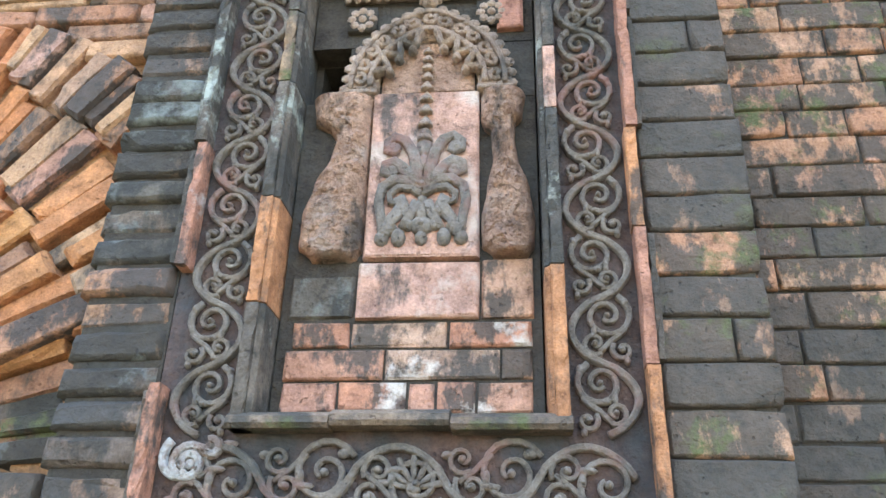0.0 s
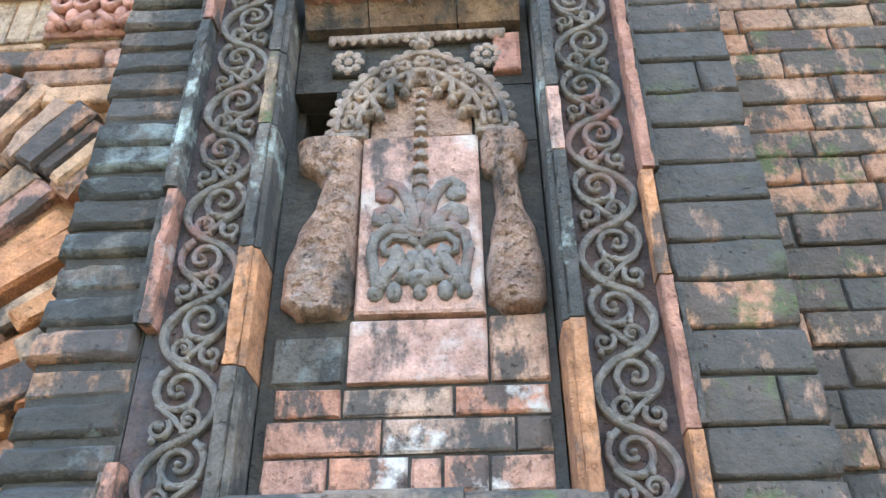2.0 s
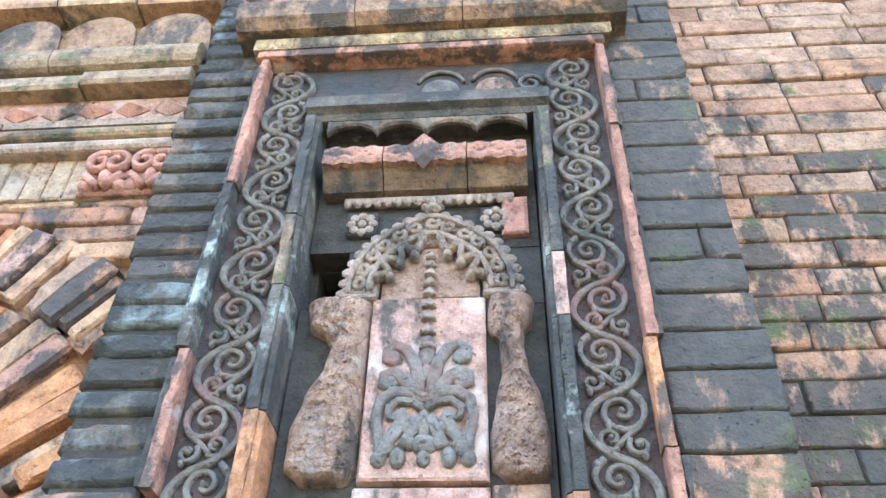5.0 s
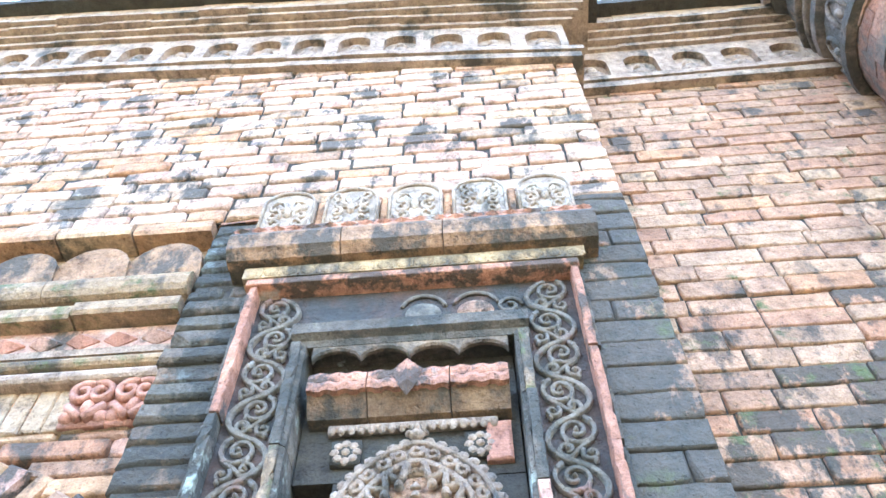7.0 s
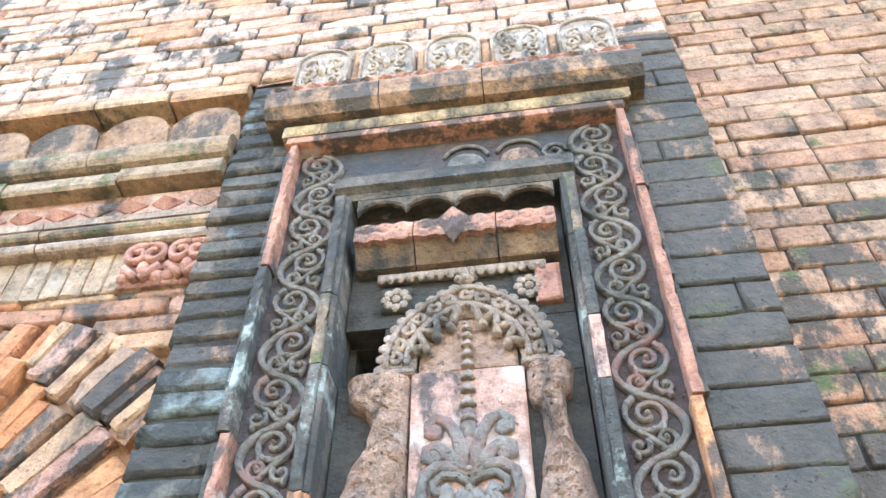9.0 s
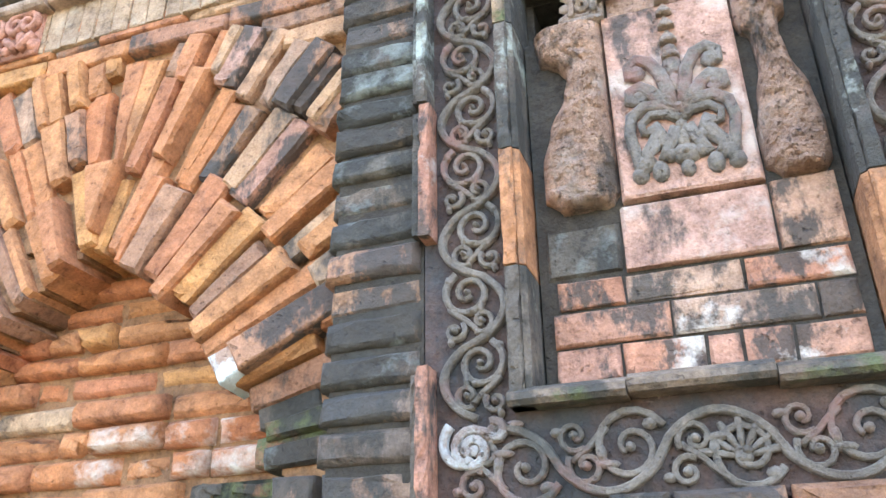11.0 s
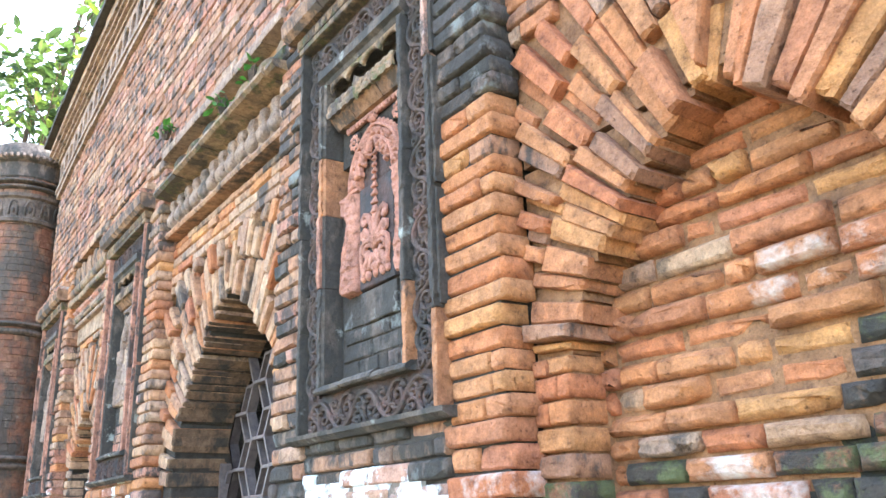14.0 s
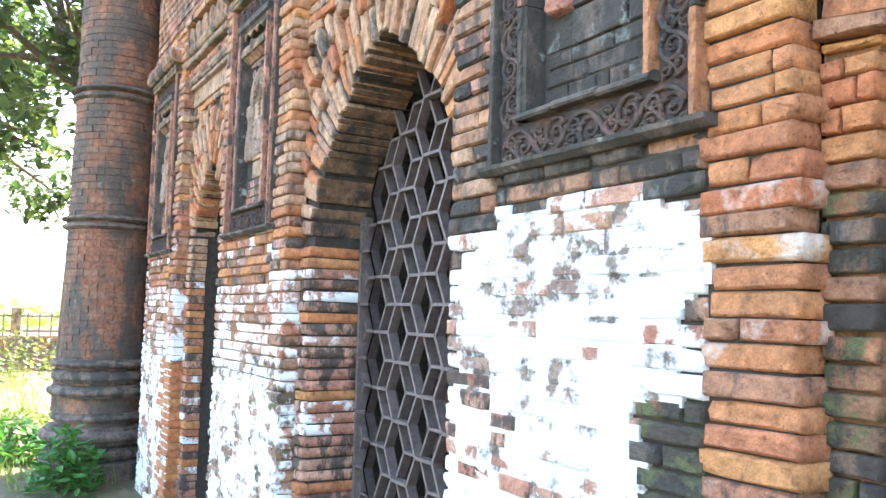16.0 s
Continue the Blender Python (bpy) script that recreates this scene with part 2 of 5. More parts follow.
    "bloom": worn("lime_bloomed_terracotta", [(0.24, 0.18, 0.16)], (0.55, 0.7), white=(0.50, 0.60), white_col=(0.50, 0.48, 0.46)),
    "iron": None,
}


# ---- mesh helpers ----
class Build:
    """Vertices, faces and material numbers, gathered and then made one mesh."""

    def __init__(self):
        self.v, self.f, self.m, self.mats = [], [], [], []

    def add(self, verts, faces, mat):
        if mat not in self.mats:
            self.mats.append(mat)
        k, n = self.mats.index(mat), len(self.v)
        self.v.extend(verts)
        self.f.extend([tuple(i + n for i in f) for f in faces])
        self.m.extend([k] * len(faces))
        return self

    def object(self, name, parent=None, smooth=False, kind="", label=""):
        me = bpy.data.meshes.new(name)
        me.from_pydata(self.v, [], self.f)
        for mat in self.mats:
            me.materials.append(M[mat])
        me.polygons.foreach_set("material_index", self.m)
        if smooth:
            me.polygons.foreach_set("use_smooth", [True] * len(me.polygons))
        me.update()
        ob = new(name, me)
        if parent:
            ob.parent = parent
        return tagged(ob, label=label, kind=kind)


def box(x0, x1, y0, y1, z0, z1):
    v = [(x, y, z) for x in (x0, x1) for y in (y0, y1) for z in (z0, z1)]
    return v, [(0, 1, 3, 2), (4, 6, 7, 5), (0, 4, 5, 1), (2, 3, 7, 6), (0, 2, 6, 4), (1, 5, 7, 3)]


def chip_box(x0, x1, y0, y1, z0, z1, c=0.006, rng=random, wear=1.0):
    """A box whose front (towards -y) has chamfered, unevenly worn edges."""
    j = lambda s: rng.uniform(-s, s) * wear
    corners = ((x0, z0, 1, 1), (x1, z0, -1, 1), (x1, z1, -1, -1), (x0, z1, 1, -1))
    v = [(x, y1, z) for x, z, sx, sz in corners]
    for back, inset, r in ((2.4, 0.0, 0.35), (0.8, 0.5, 0.4), (0.0, 1.6, 0.5)):
        for x, z, sx, sz in corners:
            v.append((x + sx * c * (inset + rng.uniform(0, r)) + j(c * 0.42), y0 + c * (back + j(r)), z + sz * c * (inset * 0.8 + rng.uniform(0, r)) + j(c * 0.42)))
    f = [(12, 13, 14, 15), (3, 2, 1, 0)]
    for k in (0, 4, 8):
        for a in range(4):
            b = (a + 1) % 4
            f.append((k + a, k + b, k + 4 + b, k + 4 + a))
    return v, f


def worn_brick(x0, x1, y0, y1, z0, z1, c=0.008, rng=random, wear=1.0):
    """A brick with its face to -y: a wavy ten-point outline, rounded edges, and now and then a knocked-off corner. Its hidden back is open."""
    L, H = x1 - x0, z1 - z0
    rim = [(0, 0), (0.33, 0), (0.67, 0), (1, 0), (1, 0.5), (1, 1), (0.67, 1), (0.33, 1), (0, 1), (0, 0.5)]
    chip = rng.choice((0, 3, 5, 8)) if rng.random() < 0.35 else -1
    v = [(x0 + u * L, y1, z0 + w * H) for u, w in rim]
    offs = []
    for i, (u, w) in enumerate(rim):
        k = c * (rng.uniform(1.2, 3.2) if i == chip else rng.uniform(0.0, 0.55))
        offs.append(((1 - 2 * u) * k if u in (0, 1) else rng.uniform(-c, c), (1 - 2 * w) * k if w in (0, 1) else rng.uniform(-0.4, 0.4) * c))
    for (u, w), (dx, dz) in zip(rim, offs):
        v.append((x0 + u * L + dx * 0.4, y0 + c * rng.uniform(1.3, 2.2), z0 + w * H + dz * 0.4))
    for i, ((u, w), (dx, dz)) in enumerate(zip(rim, offs)):
        ix = (1 - 2 * u) * c * rng.uniform(0.7, 1.5) if u in (0, 1) else 0
        iz = (1 - 2 * w) * c * rng.uniform(0.6, 1.3) if w in (0, 1) else 0
        v.append((x0 + u * L + dx + ix, y0 + rng.uniform(-0.25, 0.35) * c + (c * 0.8 if i == chip else 0), z0 + w * H + dz + iz))
    n = 10
    f = [(2 * n, 2 * n + 1, 2 * n + 8, 2 * n + 9), (2 * n + 1, 2 * n + 2, 2 * n + 7, 2 * n + 8), (2 * n + 2, 2 * n + 3, 2 * n + 4, 2 * n + 7), (2 * n + 4, 2 * n + 5, 2 * n + 6, 2 * n + 7)]
    for k in (0, n):
        f += [(k + i, k + (i + 1) % n, k + n + (i + 1) % n, k + n + i) for i in range(n)]
    return v, f


BRICKS = {}


def brick_object(parent, mat, size, m, rng, c=0.0085):
    """One brick as an object of its own, on a mesh shared by the bricks of like shape and tone."""
    key = (mat, rng.randrange(11), round(size[0] / 0.05), round(size[2] / 0.02), c)
    if key not in BRICKS:
        r = random.Random(str(key))
        L, D, H = size
        b = Build().add(*worn_brick(-L / 2, L / 2, 0, D, -H / 2, H / 2, c, r), mat)
        me = bpy.data.meshes.new("brick")
        me.from_pydata(b.v, [], b.f)
        me.materials.append(M[mat])
        me.polygons.foreach_set("use_smooth", [k > 3 for k in range(len(me.polygons))])
        me.update()
        BRICKS[key] = (me, size)
    me, s0 = BRICKS[key]
    ob = new("brick", me)
    ob.parent = parent
    ob.matrix_basis = m @ Matrix.Diagonal((size[0] / s0[0], size[1] / s0[1], size[2] / s0[2], 1))
    return ob


def courses(x0, x1, z0, z1, y, depth, length, height, joint, mat, seed, inside=None, uneven=0.006, broken=0.0, top=None, ragged=0.0, lengths=(1.0, 1.0, 0.95, 1.1, 0.55, 0.8)):
    """Bricks of a wall that faces -y, course by course: (size, pose, material)."""
    rng, out, n, z = random.Random(seed), [], 0, z0
    while z < z1 - 0.02:
        h = min(height * rng.uniform(0.93, 1.07), z1 - z)
        x = x0 - (length * 0.5 if n % 2 else 0) - rng.uniform(0, 0.3) * length
        sag = rng.uniform(-0.002, 0.002)
        while x < x1 - 0.012:
            l = length * rng.choice(lengths)
            a, b = max(x, x0), min(x + l, x1)
            if x1 - b < 0.05:
                b = x1
            x = b if b == x1 else x + l
            if b - a < 0.02:
                continue
            xm, zm = (a + b) / 2, z + h / 2
            if inside and not inside(xm, zm, (b - a) / 2, h / 2):
                continue
            if top and z + h > top(xm):
                continue
            mm = mat(xm, zm, rng) if callable(mat) else mat
            yy = y + rng.uniform(-uneven, uneven) + (rng.uniform(0.01, 0.03) if rng.random() < broken else 0)
            g = joint * rng.uniform(0.7, 1.3)
            if ragged:
                a, b = a - (rng.uniform(-0.1, 1) * ragged if a == x0 else 0), b + (rng.uniform(-0.1, 1) * ragged if b == x1 else 0)
                xm = (a + b) / 2
            out.append(((b - a - g, depth, h - g), pose(xm, yy, zm + sag, rng.uniform(-1, 1), rng.uniform(-0.8, 0.8), rng.uniform(-0.8, 0.8)), mm))
        z += h
        n += 1
    return out


def lay(parent, bricks, seed, near=None, limit=295, name="brickwork", c=0.0075):
    """Makes the bricks of the stretch near parts of the parent, and joins the rest into one part."""
    rng, rest, count = random.Random(seed), Build(), 0
    for size, m, mat in bricks:
        p = m.translation
        if near and count < limit and near(p.x, p.z):
            brick_object(parent, mat, size, m, rng, c)
            count += 1
        else:
            v, f = worn_brick(-size[0] / 2, size[0] / 2, 0, size[1], -size[2] / 2, size[2] / 2, c, rng)
            rest.add([tuple(m @ Vector(c)) for c in v], f, mat)
    if rest.v:
        rest.object(name, parent, kind="stuff")


def structure(name, label, category="wall"):
    return tagged(new(name), label=label, category=category, kind="structure")


# ---- the plan ----
Y_PIER, Y_BAY, Y_FILL, Y_SIDE = 1.27, 1.37, 1.515, 1.46
MID = -4.08
PIERS = {"a": (-0.235, 1.07), "b": (-3.15, -1.60), "c": (-6.54, -5.06), "d": (-9.23, -7.925)}
HOOD = 4.01


def eaves(x):
    return 5.50 - 0.0146 * (x - MID) ** 2


def clampz(z, a, b):
    return max(0.0, min(1.0, (z - a) / (b - a)))


def tone_a(x, z, r):
    if z > 4.05:
        return "pink" if r.random() < 0.7 else "pale"
    if x < 0.2 and z < 2.38:
        return r.choice(("black_orange", "black", "black", "black_orange"))
    if x < 0.2:
        return "black" if r.random() < 0.93 else "black_orange"
    return "sidecol" if r.random() < 0.92 else "sidewall"


def limed(x, z):
    """How deep inside the whitewashed patch of the pier a place lies, in metres; below zero it is bare."""
    w = 0.035 * math.sin(9 * z) + 0.03 * math.sin(23 * z + x)
    left = (x + 3.15) - max(0.0, 1.15 * (z - 1.44)) + w
    right = (-1.86 - 0.28 * max(0.0, 1.45 - z) * (z > 1.2) - 0.22 * (z < 1.12)) - x + w
    return min(left, right, 1.715 + 0.025 * math.sin(17 * x) - z)


def tone_b(x, z, r):
    if x > -1.85 and z > 2.80:
        return "black" if r.random() < 0.8 else "black_orange"
    if x > -1.85 and z > 1.70:
        return "orange" if r.random() < 0.93 else "brown"
    if z > 1.75 and x > -2.9:
        return r.choice(("black", "black", "black", "black_orange", "brown"))
    if z > 1.75:
        return r.choice(("black_orange", "black", "mixed", "pale", "brown"))
    if x > -2.08 and z < 1.12 and x < -1.80:
        return r.choice(("moss", "moss", "black"))
    d = limed(x, z)
    if d < -0.02:
        if x > -1.95:
            return r.choice(("orange", "orange", "limepatch", "brown", "limespot"))
        return r.choice(("black", "black", "black_orange", "limepatch"))
    if d < 0.06 and z > 1.2:
        return r.choice(("limepatch", "lime", "limepatch", "limewash"))
    if 1.22 < z < 1.47 and -2.85 < x < -2.25:
        return r.choice(("limewash", "lime", "lime", "limepatch"))
    if z < 1.08 + 0.06 * math.sin(8 * x):
        return r.choice(("limewash", "lime", "lime", "limepatch", "mixed"))
    return "limewash" if r.random() < 0.75 else "lime"


def tone_far(x, z, r):
    if x < -7.9 and x > -8.3 and z < 0.9:
        return "orange"
    if z > 1.95:
        return r.choice(("mixed", "pale", "pale", "orange", "brown"))
    if z > 1.55:
        return r.choice(("mixed", "brown", "limepatch", "orange"))
    if z > 1.1:
        return "limepatch" if r.random() < 0.85 else "brown"
    return "limeblotch" if r.random() < 0.85 else "limepatch"


def tone_up(x, z, r):
    if x < -1.9:
        return r.choice(("brown", "mixed", "pale", "mixed", "brown"))
    return r.choice(("pink", "pink", "pink", "pale", "pink", "pink"))


def tone_side(x, z, r):
    if z < 3.35 + 0.25 * math.sin(4 * x) + r.uniform(0, 0.15):
        return "sidecol" if x > 0 and r.random() < 0.75 * clampz(3.0 - z, 0.1, 0.9) else "sidewall"
    if x > 0:
        return "sidehigh" if r.random() < 0.9 else "pale"
    return r.choice(("pink", "pink", "pale", "mixed"))


# carved panels set into the piers: middle, half width, stretch
PANELS = {"a": (0.41, 0.455, 1.0), "b": (-2.352, 0.492, 1.08), "c": (-5.808, 0.492, 1.08), "d": (-8.62, 0.455, 1.0)}
P_LOW, P_TOP = 1.885, 3.85


def outside_panel(key):
    c, h, s = PANELS[key]
    return lambda x, z, hl, hh: not (abs(x - c) < h + hl - 0.03 and P_LOW - hh + 0.01 < z < P_TOP + hh - 0.01)


facade = {}
for key, (x0, x1) in PIERS.items():
    p = structure("wall_pier_" + key, "weathered brick pier of the facade, partly blackened", "wall")
    facade[key] = p
    pc, ph, ps = PANELS[key]
    cm = "darkmortar" if key in "ab" else "mortar"
    jd = 0.014 if key == "a" else 0.024
    core = Build()
    deep = [(x0 + 0.013, x1 - 0.013, 1.40, 2.2, GROUND - 0.2, HOOD)]
    if key == "a":
        # a brick is missing here, and the hole runs deep
        deep = [(x0 + 0.013, x1 - 0.013, 1.40, 2.2, GROUND - 0.2, 2.803), (x0 + 0.013, x1 - 0.013, 1.40, 2.2, 2.957, HOOD), (x0 + 0.013, pc - 0.245, 1.40, 2.2, 2.803, 2.957), (pc - 0.165, x1 - 0.013, 1.40, 2.2, 2.803, 2.957)]
    for q in deep + [(x0 + 0.013, x1 - 0.013, Y_PIER + jd, 1.40, GROUND - 0.2, P_LOW), (x0 + 0.013, x1 - 0.013, Y_PIER + jd, 1.40, P_TOP, HOOD),
              (x0 + 0.013, pc - ph, Y_PIER + jd, 1.40, P_LOW, P_TOP), (pc + ph, x1 - 0.013, Y_PIER + jd, 1.40, P_LOW, P_TOP)]:
        core.add(*box(*q), cm)
    limed_bed = Build()
    if key in "cd":
        limed_bed.add(*box(x0 + 0.02, x1 - 0.02, Y_PIER + 0.008, Y_PIER + 0.024, GROUND, 0.9), "limemortar")
    if key == "b":
        for k in range(20):
            z = 0.40 + 0.066 * k
            inside_ = [x for x in (x0 + 0.03 + 0.02 * q for q in range(70)) if limed(x, z + 0.033) > 0.02]
            if inside_:
                limed_bed.add(*box(min(inside_), max(inside_), Y_PIER + 0.006, Y_PIER + 0.03, z, z + 0.066), "limemortar")
    core.object("core", p)
    if limed_bed.v:
        limed_bed.object("limed_joints", p, kind="stuff")
    free = outside_panel(key)
    tone = {"a": tone_a, "b": tone_b}.get(key, tone_far)
    hgt = 0.066
    lh, rh = {"a": (0.067, 0.086), "b": (0.066, 0.066)}.get(key, (0.066, 0.066))
    far = {"uneven": 0.009, "broken": 0.04}
    bricks = courses(x0, pc - ph - 0.003, GROUND, HOOD, Y_PIER, 0.12, 0.52 if key == "a" else 0.3, lh, 0.009 if key == "a" else 0.005, tone, 11 + ord(key), uneven=0.008, ragged=0.010)
    column = bricks if key == "a" else []
    bricks = [] if key == "a" else bricks
    bricks += courses(pc + ph + 0.003, x1, GROUND, HOOD, Y_PIER, 0.12, 0.55 if key == "a" else 0.5, rh, 0.003 if key == "a" else 0.005, tone, 12 + ord(key), uneven=0.003 if key == "a" else 0.011, ragged=0.004 if key == "a" else 0.028)
    bricks += courses(pc - ph, pc + ph, GROUND, P_LOW, Y_PIER, 0.12, 0.23, 0.066, 0.008, tone, 15 + ord(key), **far) + courses(pc - ph, pc + ph, P_TOP, HOOD, Y_PIER, 0.12, 0.24, 0.07, 0.007, tone, 16 + ord(key))
    near = {"a": lambda x, z: (x < -0.03 or x > 0.86) and z > 1.75, "b": lambda x, z: z > 0.3 and (z < 1.95 or (x > -1.88 and z < 3.3)), "c": lambda x, z: x > -5.4, "d": None}[key]
    if column:
        lay(p, column, 4, near, name="column_brickwork", c=0.0085)
    lay(p, bricks, 5, near, c=0.0045 if key == "a" else 0.0072)

# upper wall, over piers and bays
upper = structure("wall_upper", "pale pink brick upper wall with sooty patches", "wall")
bricks = courses(-9.23, 1.07, HOOD, 5.6, Y_PIER, 0.1, 0.24, 0.076, 0.007, tone_up, 21, uneven=0.006, top=lambda x: eaves(x) + 0.06)
lay(upper, bricks, 6, lambda x, z: x > -1.2 and z < 5.0, c=0.0055)
b = Build()
for i in range(20):
    xa, xb = -9.22 + i * 0.514, -9.22 + (i + 1) * 0.514
    b.add(*box(xa, min(xb, 1.055), Y_PIER + 0.012, 2.2, HOOD, eaves((xa + xb) / 2) + 0.3), "darkmortar")
b.object("core", upper)

# set-back end walls
for name, xa, xb in (("wall_end_east", 1.06, 2.75), ("wall_end_west", -10.9, -9.22)):
    w = structure(name, "set-back brick end wall, stained black low down", "wall")
    zt = 5.24
    Build().add(*box(xa, xb, Y_SIDE + 0.012, 2.2, GROUND - 0.2, zt + 0.3), "darkmortar").object("core", w)
    lay(w, courses(xa, xb, GROUND, zt, Y_SIDE, 0.1, 0.24, 0.078, 0.0045, tone_side, 31 + len(name), uneven=0.005), 7, (lambda x, z: x < 1.95 and 1.9 < z < 4.2) if xa > 0 else None, c=0.004)


# ---- arched bays ----
def half_width(z, spring, apex, half):
    if z <= spring:
        return half
    s = min(1.0, (z - spring) / (apex - spring))
    return half * (1 - s ** (1.75 if half < 0.7 else 2.15))


def intrados(theta, ox, zc, spring, apex, half):
    """How far the arch's edge lies from (ox, zc) in the direction theta, x counted from the arch's middle."""
    r = 0.02
    while r < 3.0:
        x, z = ox + r * math.cos(theta), zc + r * math.sin(theta)
        if abs(x) > half_width(z, spring, apex, half) or z > apex:
            return r
        r += 0.008
    return r


def arch_bay(tag, x0, x1, spring, apex, half, tone, seed, part_near, cx=None):
    cx = (x0 + x1) / 2 if cx is None else cx
    near_w, far_w = [], []
    w = structure("wall_bay_" + tag, "recessed bay with a pointed arch of radiating bricks", "arch")
    rng = random.Random(seed)
    top, zc = 3.12, spring + 0.02
    out = []
    # horizontal courses beside and over the arch

    def ring_out(x, z):
        d, th = math.hypot(x - cx, z - zc), math.atan2(z - zc, x - cx)
        return z < zc + 0.02 or d > intrados(th, 0, zc, spring, apex, half) + 0.68

    left = courses(x0, cx - half, GROUND, spring + 0.05, Y_BAY, 0.34 if half > 0.7 else 0.14, 0.24, 0.066, 0.008, tone, seed + 1, uneven=0.008)
    right = courses(cx + half, x1, GROUND, spring + 0.05, Y_BAY, 0.34 if half > 0.7 else 0.14, 0.24, 0.066, 0.008, tone, seed + 2, uneven=0.008)
    above = courses(x0, x1, zc + 0.6, 3.36, Y_BAY, 0.1, 0.28, 0.062, 0.004, tone, seed + 3, uneven=0.004, inside=lambda x, z, a, c: ring_out(x, z) or z > top)
    out += left + right + above
    # radiating wedge bricks, two or three deep, each ring starting where the brick inside it ends;
    # the halves of the pointed arch have centres of their own, with a fan of bricks between them over the apex
    reach, off = (0.24, 0.47, 0.70), 0.15
    turn = math.atan2(apex - zc, off)
    for ox, oz, t0, t1 in ((-off, zc, radians(4), turn), (off, zc, math.pi - turn, radians(176)), (0.0, apex - 0.01, turn, math.pi - turn)):
        fan, ends = ox == 0.0, []
        start = lambda t: 0.035 if fan else intrados(t, ox, oz, spring, apex, half)
        for ring in range(3):
            th, laid = t0, []
            while th < t1 - 0.004:
                step = 0.062 * rng.uniform(0.74, 1.28) / (start(th) + reach[ring] - 0.14)
                if t1 - th < step * 1.5:
                    step = t1 - th
                t = th + step / 2
                r0 = start(t)
                jag = 0.0 if fan else rng.uniform(-0.022, 0.008) * (0.12 if half > 0.7 else 1.3)
                under = [e for p, q, e in ends if p < th + step and q > th]
                a = r0 + jag if not ring else r0 + (sum(under) / len(under) if under else reach[ring - 1]) + 0.003
                stop = reach[ring] + (rng.choice((-0.05, -0.025, 0.0, 0.02, 0.04)) if ring < 2 else rng.uniform(-0.05, 0.0))
                c = r0 + stop - 0.003
                laid.append((th, th + step, max(stop, a - r0)))
                lim = 9.0
                if abs(math.cos(t)) > 1e-3:
                    lim = min(lim, ((x1 - cx if math.cos(t) > 0 else cx - x0) + abs(ox) - 0.006) / abs(math.cos(t)))
                lim = min(lim, (top - oz) / max(1e-3, math.sin(t)))
                c = min(c, lim)
                if c - a > 0.035:
                    out_y = rng.choice((0.0, 0.006, -0.012, 0.012, -0.020, 0.022, -0.004))
                    v, f = worn_brick(a, c, out_y * (0.5 if half > 0.7 else 1.0), 0.36 if half > 0.7 and ring == 0 else 0.2, -0.5, 0.5, 0.0068, rng)
                    v = [(x, y, math.copysign(step * x * 0.5 - 0.0035, z) + 0.7 * (z - math.copysign(0.5, z)) if abs(z) > 0.3 else z * step * x) for x, y, z in v]
                    m = Matrix.Translation((cx + ox, Y_BAY, oz)) @ Matrix.Rotation(-t, 4, "Y") @ pose(0, 0, 0, 0, rng.uniform(-1.4, 1.4), rng.uniform(-1.0, 1.0))
                    mat = tone(cx + ox + math.cos(t) * a, oz + math.sin(t) * a, rng)
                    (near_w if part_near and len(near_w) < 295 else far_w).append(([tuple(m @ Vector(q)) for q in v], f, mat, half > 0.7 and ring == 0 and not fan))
                th += step
            ends = laid

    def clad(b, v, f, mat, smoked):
        """A voussoir; those of the open arch have a darker brown underside."""
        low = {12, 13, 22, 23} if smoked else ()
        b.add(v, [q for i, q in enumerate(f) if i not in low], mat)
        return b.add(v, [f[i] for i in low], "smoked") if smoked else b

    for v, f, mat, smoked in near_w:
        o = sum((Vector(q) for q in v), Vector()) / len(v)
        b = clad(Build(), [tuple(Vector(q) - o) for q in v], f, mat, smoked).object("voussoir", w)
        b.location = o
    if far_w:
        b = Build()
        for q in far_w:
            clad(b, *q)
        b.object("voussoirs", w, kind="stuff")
    lay(w, out, seed, part_near, c=0.0055)
    # core behind the facing, with the opening cut through it
    core = Build()
    n = 28
    for side in (-1, 1):
        zs = [GROUND - 0.2] + [spring - 0.02 + (apex + 0.02 - spring) * i / n for i in range(n + 1)]
        for za, zb in zip(zs[:-1], zs[1:]):
            h = half_width(za, spring, apex, half) + 0.012
            e = x1 if side > 0 else x0
            core.add(*box(min(cx + side * h, e), max(cx + side * h, e), Y_BAY + 0.036, 2.2, za, zb), "mortar" if tag == "one" else "darkmortar")
    core.add(*box(x0, x1, Y_BAY + 0.036, 2.2, apex + 0.02, HOOD), "mortar" if tag == "one" else "darkmortar")
    core.object("core", w)
    return w, cx


def tone_bay(x, z, r):
    if x > -0.42 and z < 2.2:
        return r.choice(("black", "moss", "black", "sidecol"))
    if x > -0.62 and z > 2.3:
        return r.choice(("brown", "black_orange", "pale", "pale", "orange", "mixed", "pale"))
    if z < 1.66 + 0.04 * math.sin(40 * z):
        return r.choice(("moss", "black", "black", "moss", "brown"))
    if z > 2.55:
        return r.choice(("orange", "orange", "brown", "orange", "pale", "orange"))
    return r.choice(("orange", "orange", "orange", "orange", "orange", "brown"))


def tone_mid(x, z, r):
    if z < 1.6:
        return r.choice(("limepatch", "mixed", "orange", "mixed"))
    return r.choice(("pale", "pale", "pale", "orange"))


